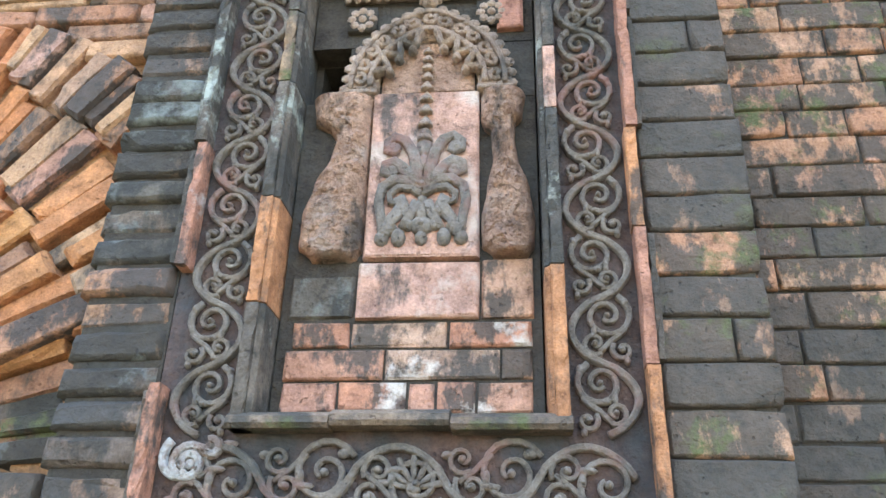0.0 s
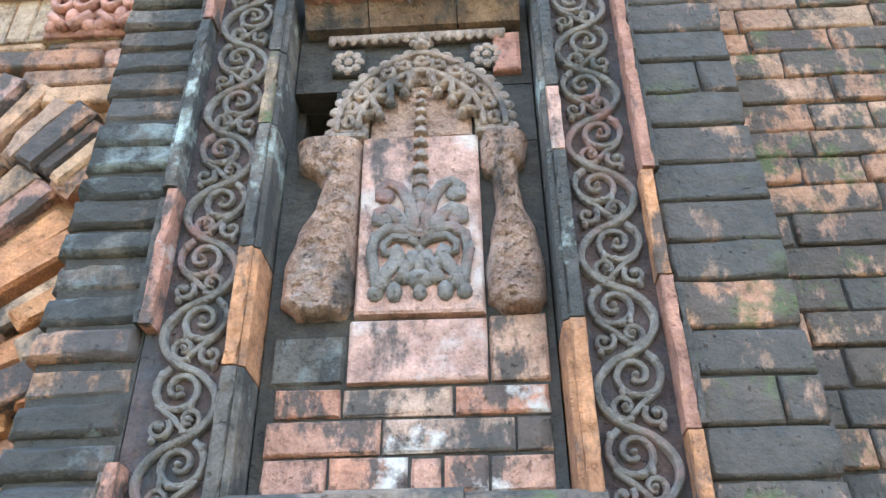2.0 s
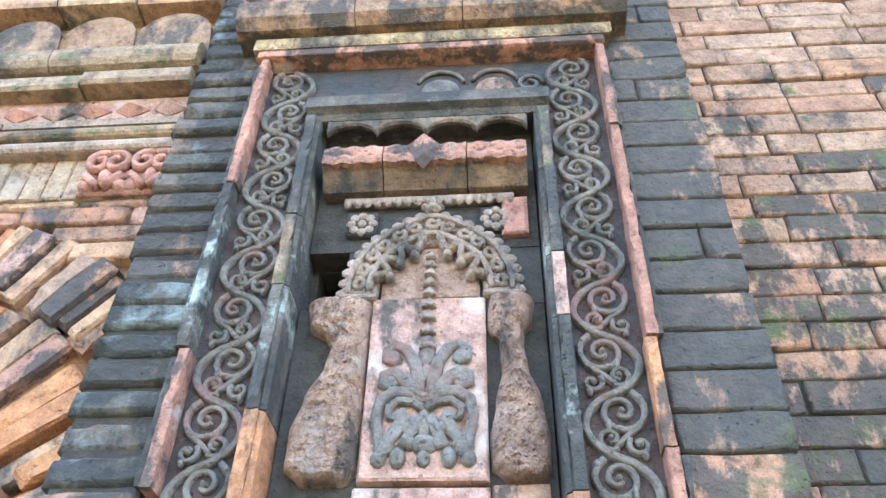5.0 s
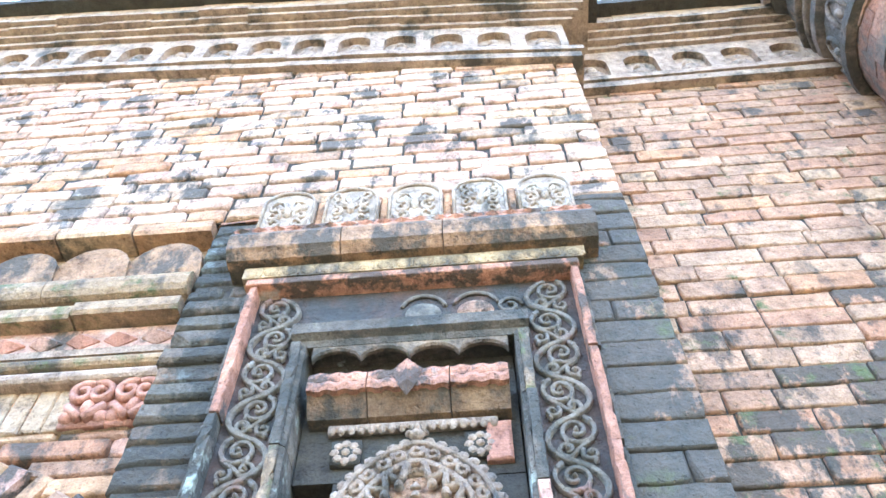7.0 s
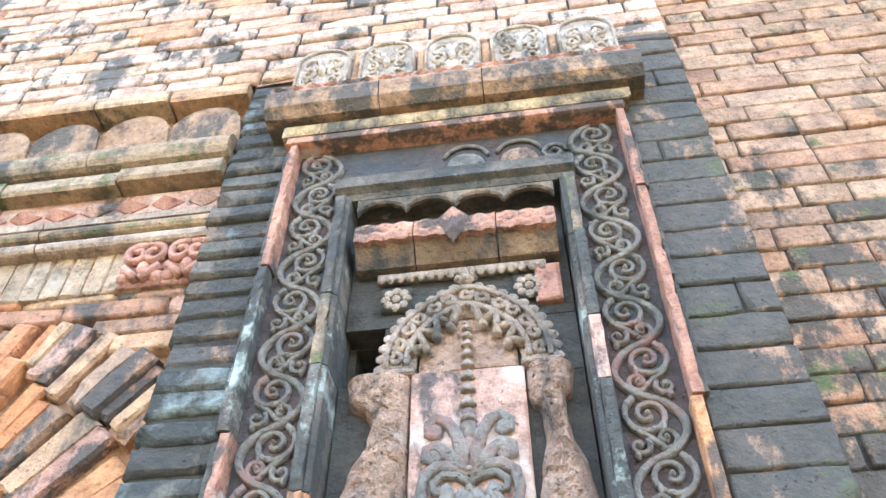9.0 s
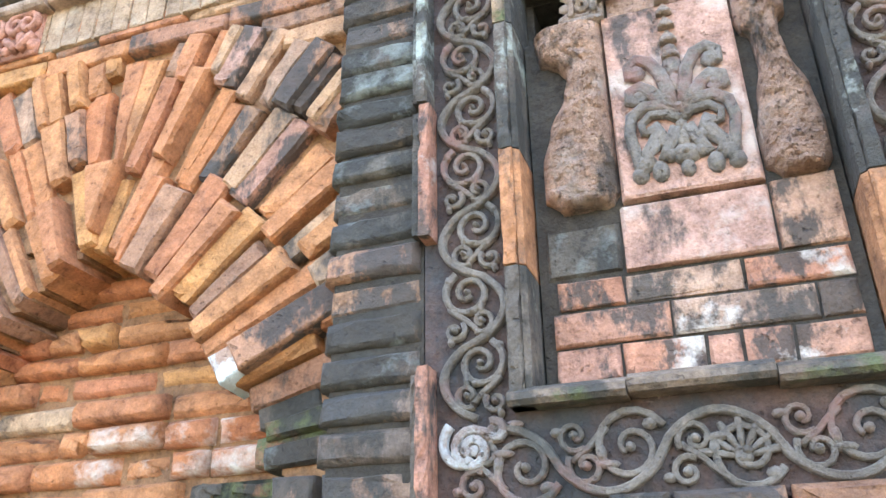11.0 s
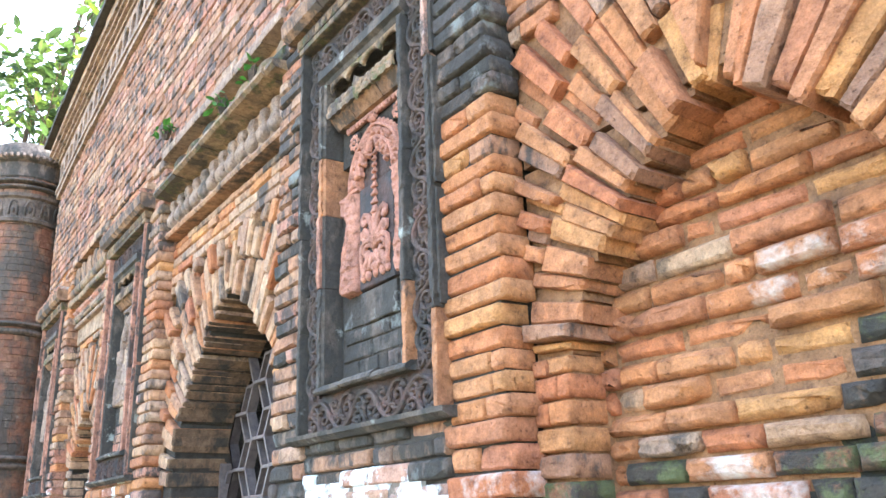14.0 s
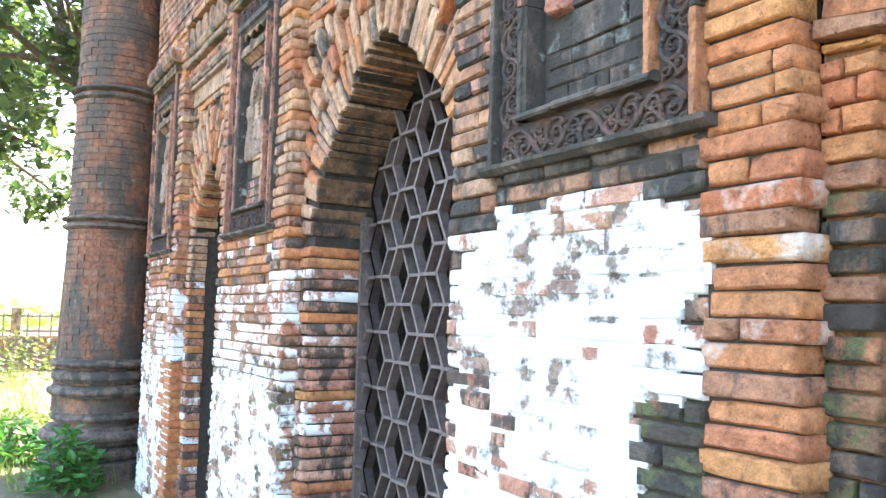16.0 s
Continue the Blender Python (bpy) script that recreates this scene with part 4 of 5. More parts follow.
    # bulging pillars either side
    shapes = {-0.172: ((2.40, -0.205, -0.112), (2.43, -0.236, -0.1), (2.50, -0.236, -0.1), (2.57, -0.218, -0.1), (2.64, -0.186, -0.1), (2.69, -0.176, -0.1), (2.715, -0.19, -0.1), (2.74, -0.230, -0.097), (2.805, -0.238, -0.096)),
              0.197: ((2.40, 0.165, 0.232), (2.43, 0.140, 0.247), (2.49, 0.138, 0.249), (2.56, 0.150, 0.240), (2.63, 0.163, 0.217), (2.69, 0.160, 0.210), (2.715, 0.143, 0.212), (2.74, 0.137, 0.228), (2.805, 0.136, 0.236))}
    for u in (-0.172, 0.197):
        part("pillar", Build().add(*vase(shapes[u], 1.288, 1.337, seed + u), style["col"]), smooth=True, label="bulbous carved half pillar, eroded")
    # cusped arch of the niche
    e = Build()
    cu, cz = 0.02, 2.83

    def arc(r, zs=1.0, a0=-4, a1=184, n=26):
        return [(cu + r * math.cos(radians(a0 + (a1 - a0) * i / (n - 1))), cz + r * zs * math.sin(radians(a0 + (a1 - a0) * i / (n - 1))) * (1 + 0.10 * math.exp(-((i / (n - 1) - 0.5) / 0.12) ** 2))) for i in range(n)]

    def plate(r0, r1, y, mat):
        a, o = arc(r0, 1.05), arc(r1, 1.08)
        v = [(x, y, z) for x, z in a] + [(x, y, z) for x, z in o] + [(x, 1.36, z) for x, z in a] + [(x, 1.36, z) for x, z in o]
        n = len(a)
        f = []
        for i in range(n - 1):
            f += [(i, i + 1, n + i + 1, n + i), (i, 2 * n + i, 2 * n + i + 1, i + 1), (n + i, n + i + 1, 3 * n + i + 1, 3 * n + i)]
        e.add(v, f, mat)

    def at(r, deg):
        t = radians(deg)
        k = 1.07 * (1 + 0.10 * math.exp(-((deg / 180 - 0.5) / 0.12) ** 2))
        return cu + r * math.cos(t), cz + r * k * math.sin(t)

    am = style["arch"]
    plate(0.112, 0.187, 1.314, am)
    for r, rr in ((0.172, 0.007), (0.128, 0.008)):
        e.add(*ribbon([(x, 1.308, z) for x, z in arc(r, 1.07, n=40)], rr, 0.012), am)
    # overlapping leaves along the rim, pierced scrolls in the band
    for i in range(23):
        x, z = at(0.185, -2 + 184 * i / 22)
        e.add(*dome(x, 1.314, z, rng.uniform(0.0135, 0.0165), 0.006, rng.uniform(0.012, 0.014), 7, 3), am)
    for i in range(13):
        d = 4 + 172 * i / 12
        x, z = at(0.152, d)
        h = 1 if i % 2 else -1
        e.add(*ribbon([(q[0], 1.306, q[2]) for q in spiral(x, z, 0, 0.016, 0.004, radians(d) + h, h * 1.1, 12)], 0.0065, 0.010), am)
        x, z = at(0.146 + 0.012 * h, d + 7)
        e.add(*dome(x, 1.314, z, 0.013, 0.009, 0.010, 7, 3), am)
    # cusps: a rib looping inwards, each ending in a hanging bud
    for side in (-1, 1):
        for d in (22, 47, 70):
            dd = d if side > 0 else 180 - d
            loop = [at(0.122 - 0.028 * math.sin(math.pi * q / 6) ** 2, dd + side * (q - 3) * 4.2) for q in range(7)]
            e.add(*ribbon([(x, 1.306, z) for x, z in loop], 0.0075, 0.016), am)
            x, z = at(0.090, dd - side * 3)
            e.add(*dome(x, 1.312, z - 0.004, 0.0115, 0.022, 0.012, 8, 4), am)
    for sd in (-1, 1):
        for q in range(3):
            e.add(*worn_strip(cu + sd * 0.150 - 0.040 + 0.003 * q, cu + sd * 0.150 + 0.040 - 0.003 * q, 1.298 + 0.004 * q, 1.36, 2.803 + 0.011 * q, 2.812 + 0.011 * q, 0.003, rng), am)
    e.add(*dome(cu, 1.305, 3.055, 0.020, 0.02, 0.014, 7, 3), am).add(*dome(cu, 1.305, 3.076, 0.009, 0.015, 0.014, 7, 3), am)
    for sd in (-1, 1):
        e.add(*dome(cu + sd * 0.018, 1.308, 3.062, 0.010, 0.015, 0.008, 7, 3), am)
    part("niche_arch", e, smooth=True, label="cusped niche arch with beaded bands")
    # hanging chain with a bell
    e, z = Build(), 2.93
    for k in range(9):
        h = 0.022 + 0.0022 * k
        e.add(*lathe_half([(z - h, 0.006), (z - h * 0.96, 0.0115 + 0.0006 * k), (z - h * 0.80, 0.012 + 0.0006 * k), (z - h * 0.12, 0.003), (z, 0.003)], cu, 1.312, 8, 1.1), style["arch"])
        z -= h * 0.93
    part("hanging_chain", e, smooth=True, label="carved hanging bell chain")
    # leaf motif: a bud on a stem, two pairs of volutes, and below them a heart with lobed leaves
    e, mm, my = Build(), style["motif"], 1.304
    crest = lambda q: 1.0 - 0.3 * q
    for sd in (-1, 1):
        bend = lambda pts: [(cu + sd * a, my, z) for a, z in pts]
        for pts, w in ((((0.012, 2.560), (0.014, 2.600), (0.022, 2.640), (0.040, 2.672), (0.062, 2.682), (0.078, 2.668), (0.078, 2.648), (0.064, 2.642), (0.056, 2.652)), 0.0115),
                       (((0.004, 2.566), (0.026, 2.582), (0.046, 2.606), (0.062, 2.620), (0.080, 2.612), (0.082, 2.594), (0.068, 2.588), (0.058, 2.598)), 0.0125),
                       (((0.0, 2.552), (0.028, 2.572), (0.060, 2.576), (0.084, 2.558), (0.090, 2.525), (0.084, 2.490), (0.080, 2.458), (0.070, 2.440)), 0.0105),
                       (((0.0, 2.536), (0.022, 2.552), (0.050, 2.556), (0.068, 2.540), (0.066, 2.522), (0.050, 2.516)), 0.0075),
                       (((0.050, 2.530), (0.040, 2.515), (0.052, 2.492), (0.066, 2.476), (0.060, 2.456)), 0.0135),
                       (((0.010, 2.520), (0.020, 2.496), (0.030, 2.478), (0.040, 2.460)), 0.0105)):
            e.add(*ribbon(bend(pts), w * 1.22, 0.010, crest), mm)
        for a, z, ra, rz in ((0.066, 2.655, 0.016, 0.016), (0.066, 2.600, 0.014, 0.013), (0.070, 2.462, 0.020, 0.017), (0.046, 2.442, 0.014, 0.020), (0.080, 2.440, 0.014, 0.016), (0.034, 2.500, 0.013, 0.016), (0.026, 2.470, 0.012, 0.014)):
            e.add(*dome(cu + sd * a, my + 0.007, z, ra * 1.1, 0.015, rz * 1.1, 9, 4), mm)
    for z, ra, rz, out in ((2.690, 0.013, 0.016, 0.022), (2.655, 0.017, 0.026, 0.024), (2.618, 0.012, 0.022, 0.022), (2.562, 0.014, 0.012, 0.030), (2.528, 0.010, 0.012, 0.024), (2.500, 0.014, 0.024, 0.024), (2.468, 0.024, 0.020, 0.026), (2.468, 0.009, 0.009, 0.034), (2.440, 0.012, 0.016, 0.022)):
        e.add(*dome(cu, my + 0.007, z, ra * 1.1, out * 0.62, rz * 1.1, 9, 4), mm)
    part("leaf_motif", e, smooth=True, label="carved leaf scroll motif")
    # rosettes
    for u, z in ((-0.142, 3.032), (0.162, 3.036)):
        e = Build().add(*box(u - 0.034, u + 0.034, 1.318, 1.345, z - 0.034, z + 0.034), style["niche"]).add(*dome(u, 1.322, z, 0.011, 0.013, 0.011, 9, 3), style["arch"])
        flower = part("rosette", e, smooth=True, label="eight-petalled clay rosette")
        for k in range(8):
            a = 2 * math.pi * k / 8
            part("petal", Build().add(*dome(u + 0.025 * math.cos(a), 1.322, z + 0.025 * math.sin(a), 0.0122, 0.009, 0.0122, 8, 3), style["arch"]), flower, smooth=True)
    e = Build().add(*chip_box(-0.19, 0.206, 1.312, 1.36, 3.092, 3.112, 0.003, rng), style["arch"])
    for k in range(17):
        e.add(*dome(-0.18 + 0.0235 * k, 1.315, 3.094, 0.0095, 0.009, 0.016, 7, 3), style["arch"])
    part("bead_band", e, smooth=True)
    part("slab", Build().add(*chip_box(0.175, 0.236, 1.315, 1.36, 2.985, 3.10, 0.004, rng), "carved_pink" if key == "a" else "black"))
    # shelf with lozenge front, and scalloped hood behind it
    for a, b2 in ((-0.238, -0.098), (-0.095, 0.098), (0.101, 0.238)):
        # the first panel's shelf body takes the dark brown of the voussoir undersides
        e = Build().add(*extrude_profile([(1.36, 3.21), (1.262, 3.218), (1.255, 3.19), (1.262, 3.162), (1.30, 3.118), (1.36, 3.112)], a, b2), "smoked" if key == "a" else "scallop")
        shelf = part("shelf", e, label="corbelled shelf with a zigzag front")
        n = max(4, round((b2 - a) / 0.011))
        for zl, zh, out, ph in ((3.160, 3.190, 1.243, 0), (3.192, 3.224, 1.248, 2)):
            v, f = [], []
            for i in range(n + 1):
                x = a + (b2 - a) * i / n
                w = 0.0055 * (1 if (i + ph) % 4 < 2 else -1)
                v += [(x, 1.30, zl), (x, out + 0.004, zl + w * 0.5), (x, out, (zl + zh) / 2 + w), (x, out + 0.005, zh + w * 0.5), (x, 1.30, zh)]
            for i in range(n):
                f += [(i * 5 + q, i * 5 + q + 1, i * 5 + q + 6, i * 5 + q + 5) for q in range(4)]
            f += [(4, 3, 2, 1, 0), tuple(n * 5 + q for q in range(5))]
            part("zigzag_band", Build().add(v, f, style["shelf"]), shelf)
    part("shelf_boss", Build().add([(-0.022, 1.244, 3.162), (0.0, 1.226, 3.158), (0.022, 1.244, 3.162), (0.0, 1.246, 3.126), (0.0, 1.232, 3.238), (-0.036, 1.246, 3.214), (0.036, 1.246, 3.214), (0.0, 1.27, 3.24)],
                                   [(0, 3, 1), (3, 2, 1), (0, 1, 4, 5), (1, 2, 6, 4), (5, 4, 7), (4, 6, 7)], style["shelf"]))
    # plate with a scalloped lower edge, and the dark slot behind it
    n, v, f = 48, [], []
    for i in range(n + 1):
        q = i / n * 4
        z = 3.292 + 0.034 * abs(math.sin(math.pi * q)) ** 0.6
        x = -0.245 + 0.49 * i / n
        v += [(x, 1.272, z), (x, 1.266, z + 0.005), (x, 1.266, 3.340), (x, 1.284, z + 0.002)]
    for i in range(n):
        f += [(i * 4 + 3, i * 4, i * 4 + 4, i * 4 + 7), (i * 4, i * 4 + 1, i * 4 + 5, i * 4 + 4), (i * 4 + 1, i * 4 + 2, i * 4 + 6, i * 4 + 5)]
    part("scalloped_hood", Build().add(v, f, "ledge" if key == "a" else "hood"), label="grey plate with a scalloped lower edge")
    # head of the panel: bead course, slab and lozenge course
    part("head_fillet", Build().add(*chip_box(-0.462, 0.462, 1.226, 1.36, 3.575, 3.604, 0.004, rng), style["shelf"]))
    e = Build().add(*box(-0.475, 0.475, 1.225, 1.36, 3.606, 3.655), style["lintel"])
    for k in range(18):
        u = -0.45 + 0.053 * k
        e.add(*dome(u, 1.226, 3.628, 0.020, 0.007, 0.021, 10, 3), style["lintel"]).add(*box(u + 0.024, u + 0.030, 1.2215, 1.23, 3.610, 3.650), style["lintel"])
    part("bead_course", e, label="row of square beads under the head slab")
    for a, b2 in ((-0.525, -0.2), (-0.197, 0.09), (0.093, 0.525)):
        part("head_slab", Build().add(*extrude_profile([(1.36, 3.66), (1.20, 3.66), (1.172, 3.685), (1.165, 3.74), (1.175, 3.765), (1.36, 3.765)], a, b2), "scallop"), label="projecting head slab")
    e = Build().add(*box(-0.52, 0.52, 1.178, 1.36, 3.767, 3.795), "strip_pink")
    for k in range(20):
        m = -0.5 + 0.0526 * k
        e.add([(m - 0.025, 1.178, 3.781), (m, 1.178, 3.769), (m + 0.025, 1.178, 3.781), (m, 1.178, 3.793), (m, 1.166, 3.781)], [(0, 1, 4), (1, 2, 4), (2, 3, 4), (3, 0, 4)], "strip_pink")
    part("lozenge_course", e)
    part("head_top", Build().add(*box(-0.51, 0.51, 1.215, 1.40, 3.797, 3.85), "pale"))
    if key != "a":
        part("sill", Build().add(*extrude_profile([(1.36, 1.868), (1.25, 1.868), (1.222, 1.885), (1.22, 1.9), (1.36, 1.905)], -0.495, 0.495), "strip_black"), label="projecting blackened sill")
    else:
        # the sill has crumbled to a row of broken bricks
        x = -0.40
        while x < 0.46:
            w = rng.uniform(0.07, 0.17)
            part("broken_brick", Build().add(*worn_brick(x, min(x + w, 0.47) - 0.006, 1.252 + rng.uniform(-0.012, 0.014), 1.36, 1.862 + rng.uniform(-0.006, 0.004), 1.902, 0.007, rng), rng.choice(("moss", "brown", "black_orange", "black"))))
            x += w
    return top


panel_a = carved_panel("a", STYLE_A, "carved terracotta niche panel, blackened, with vine scroll border", 101)
panel_b = carved_panel("b", STYLE_B, "black-bordered carved niche panel with pink terracotta arch", 102)
panel_c = carved_panel("c", STYLE_C, "reddish carved niche panel with worn plaster middle", 103, 0.19)
copy_d = copy_thing(panel_c, pose(PANELS["d"][0], 1.40, P_LOW))

# five carved tiles over the first panel
for k in range(5):
    u = -0.346 - 0.06 + 0.2035 * k
    tile = tagged(new("arched_tile"), label="pale arch-topped clay tile carved with leaf scrolls", category="tile", group="row of tiles over the panel")
    tile.location = (0.41 + u, Y_PIER, 3.87)
    n, w, zs = 15, 0.087, 0.155
    out = [(-w, 0.0), (w, 0.0)] + [(w * math.cos(math.pi * i / (n - 1)), zs + 0.07 * math.sin(math.pi * i / (n - 1))) for i in range(n)]
    m = len(out)
    v = [(x, -0.030, z) for x, z in out] + [(x, 0.02, z) for x, z in out]
    f = [tuple(range(m - 1, -1, -1))] + [(i, (i + 1) % m, m + (i + 1) % m, m + i) for i in range(m)]
    plate = Build().add(v, f, "tile").object("plate", tile)
    e = Build().add(*tube([(x * 0.93, -0.032, 0.006 + z * 0.96) for x, z in out] + [(-w * 0.93, -0.032, 0.006)], 0.006, 6, 1.4), "tile")
    e.object("rim", plate, smooth=True)
    e = Build()
    for s in (-1, 1):
        for q in range(4 if k % 2 else 3):
            r0 = 0.024 if k % 2 else 0.034
            pts = spiral(0, 0, -0.032, r0, 0.007, 0.4 + q, 1.1 if q % 2 else -1.1, 14)
            e.add(*tube([(s * (0.038 + 0.006 * (q % 2) + p[0] * 0.8), p[1], 0.04 + 0.045 * q + p[2]) for p in pts], 0.006, 5, 1.5), "tile")
        for q in range(5):
            a = radians(20 + 30 * q)
            e.add(*tube([(s * r * math.cos(a), -0.032, 0.10 + r * 1.2 * math.sin(a)) for r in (0.008, 0.03, 0.05)], 0.0055, 5, 1.5), "tile")
    e.add(*dome(0, -0.03, 0.10, 0.014, 0.016, 0.03, 8, 3), "tile")
    e.object("leaf_carving", plate, smooth=True)
    if k < 4:
        Build().add(*chip_box(0.41 + u + 0.087, 0.41 + u + 0.1165, 1.252, 1.3, 3.87, 4.05, 0.004), "pale").object("brick", upper)


# ---- hoods over the arched bays ----
def hood_course(owner, name, prof, x0, x1, step, mat, seed, label=""):
    rng, x = random.Random(seed), x0
    while x < x1 - 0.02:
        e = min(x1, x + step * rng.uniform(0.8, 1.2))
        if x1 - e < 0.08:
            e = x1
        dy, dz = rng.uniform(-0.006, 0.006), rng.uniform(-0.004, 0.004)
        Build().add(*extrude_profile([(y + dy, z + dz) for y, z in prof], x + 0.003, e - 0.003), mat).object(name, owner, label=label)
        x = e


def round_prof(y0, z0, z1, out):
    zm, h = (z0 + z1) / 2, (z1 - z0) / 2
    return [(1.40, z0)] + [(y0 - out * math.cos(radians(a)), zm + h * math.sin(radians(a))) for a in range(-90, 91, 30)] + [(1.40, z1)]


def hood(x0, x1, seed):
    h = structure("trim", "stepped clay hood with lozenges, rolls and a scalloped row", "moulding")
    e = Build()
    for i in range(24):
        xa = x0 + (x1 - x0) * i / 24
        e.add(*chip_box(xa, x0 + (x1 - x0) * (i + 1) / 24, 1.362, 1.40, 3.20, 3.36, 0.004), "plaster")
    e.object("plaster_band", h, label="crumbling buff plaster band")
    hood_course(h, "roll_moulding", round_prof(1.335, 3.345, 3.385, 0.02), x0, x1, 0.5, "cornice", seed)
    hood_course(h, "roll_moulding", round_prof(1.325, 3.388, 3.425, 0.02), x0, x1, 0.5, "hood", seed)
    hood_course(h, "fillet", [(1.4, 3.428), (1.31, 3.428), (1.305, 3.448), (1.4, 3.448)], x0, x1, 0.5, "cornice", seed)
    n = int((x1 - x0) / 0.105)
    for k in range(n):
        m = x0 + (k + 0.5) * (x1 - x0) / n
        w = 0.048
        Build().add([(m - w, 1.315, 3.488), (m, 1.315, 3.456), (m + w, 1.315, 3.488), (m, 1.315, 3.52), (m, 1.288, 3.488), (m - w, 1.4, 3.488), (m, 1.4, 3.456), (m + w, 1.4, 3.488), (m, 1.4, 3.52)],
                    [(0, 1, 4), (1, 2, 4), (2, 3, 4), (3, 0, 4), (0, 5, 6, 1), (1, 6, 7, 2), (2, 7, 8, 3), (3, 8, 5, 0)], "carved_pink" if k % 3 else "slab").object("lozenge", h)
    hood_course(h, "fillet", [(1.4, 3.45), (1.318, 3.45), (1.318, 3.545), (1.4, 3.545)], x0, x1, 0.4, "slab", seed)
    hood_course(h, "slab", [(1.4, 3.55), (1.27, 3.548), (1.262, 3.56), (1.265, 3.60), (1.4, 3.61)], x0, x1, 0.36, "hood", seed + 1)
    hood_course(h, "roll_moulding", round_prof(1.285, 3.64, 3.735, 0.03), x0, x1, 0.33, "hood", seed + 2)
    # scalloped row
    x, n2 = x0, max(2, int((x1 - x0) / 0.42))
    step = (x1 - x0) / n2
    for k in range(n2):
        e = Build()
        for q in range(2):
            m = x0 + step * (k + 0.25 + 0.5 * q)
            out = [(m - step * 0.25 + 0.002, 3.742), (m + step * 0.25 - 0.002, 3.742)] + [(m + step * 0.245 * math.cos(radians(a)), 3.80 + 0.115 * math.sin(radians(a))) for a in range(0, 181, 20)]
            mm = len(out)
            v = [(px, 1.285 + (0.02 if pz < 3.8 else 0), pz) for px, pz in out] + [(px, 1.40, pz) for px, pz in out]
            e.add(v, [tuple(range(mm - 1, -1, -1))] + [(i, (i + 1) % mm, mm + (i + 1) % mm, mm + i) for i in range(mm)], "scallop")
        e.object("scallop", h)
    Build().add(*box(x0, x1, 1.345, 1.42, 3.60, 3.95), "plaster").object("backing", h)
    hood_course(h, "slab", [(1.4, 3.945), (1.262, 3.945), (1.255, 3.96), (1.258, 4.0), (1.4, 4.008)], x0, x1, 0.3, "pale", seed + 3)
    return h


hood_1 = hood(-1.615, -0.24, 201)
hood_3 = hood(-7.92, -6.545, 203)
# carved fragments left on the plaster band
for xs, mid in (((-0.42, -0.30), "carved_pink"), ((-1.53, -1.41, -1.29), "carved_pink")):
    for x in xs:
        e = Build()
        for s in (-1, 1):
            e.add(*tube([(s * p[0], p[1], p[2]) for p in spiral(0.022, 0.045, -0.012, 0.036, 0.008, 2.2, -1.25, 18)], 0.011, 6, 1.5), mid)
            e.add(*tube([(s * 0.005, -0.01, -0.045), (s * 0.03, -0.012, -0.02), (s * 0.05, -0.01, 0.0)], 0.013, 6, 1.4), mid)
            e.add(*dome(s * 0.045, 0.0, -0.03, 0.022, 0.02, 0.02, 8, 3), mid)
        e.add(*dome(0, 0.0, 0.0, 0.02, 0.024, 0.03, 8, 3), mid).add(*box(-0.06, 0.06, -0.004, 0.012, -0.06, 0.085), mid)
        frag = tagged(e.object("carved_fragment", smooth=True), label="broken pink carved scroll tile on the plaster band", category="tile", group="scroll tiles of the band")
        frag.location = (x, 1.358, 3.262)

# the deeper hood of the middle bay: shelf, bud row and ledge
mid_hood = structure("trim_middle", "mossy projecting shelf over a row of carved buds", "moulding")
hood_course(mid_hood, "slab", [(1.4, 3.64), (1.22, 3.66), (1.20, 3.675), (1.205, 3.70), (1.4, 3.72)], -5.055, -3.105, 0.42, "hood", 211)
hood_course(mid_hood, "roll_moulding", round_prof(1.29, 3.73, 3.80, 0.03), -5.055, -3.105, 0.4, "moss", 212)
hood_course(mid_hood, "slab", [(1.4, 3.94), (1.25, 3.94), (1.245, 3.96), (1.25, 4.0), (1.4, 4.008)], -5.055, -3.105, 0.35, "cornice", 213)
hood_course(mid_hood, "ledge", [(1.4, 3.38), (1.31, 3.38), (1.30, 3.395), (1.31, 3.42), (1.4, 3.425)], -5.055, -3.105, 0.5, "pale", 214)
Build().add(*box(-5.055, -3.105, 1.34, 1.42, 3.42, 3.95), "plaster").object("backing", mid_hood)
for k in range(13):
    x = -4.98 + 0.15 * k
    Build().add(*lathe_half([(3.44, 0.015), (3.46, 0.05), (3.50, 0.058), (3.54, 0.04), (3.56, 0.028), (3.58, 0.045), (3.62, 0.04), (3.635, 0.02)], x, 1.345, 8, 0.9), "carved_buff").object("bud", mid_hood, smooth=True)
for k in range(7):
    Build().add(*dome(-4.90 + 0.28 * k, 1.345, 3.865, 0.13, 0.05, 0.065, 12, 4), "moss" if k < 4 else "hood").object("scallop", mid_hood, smooth=True)


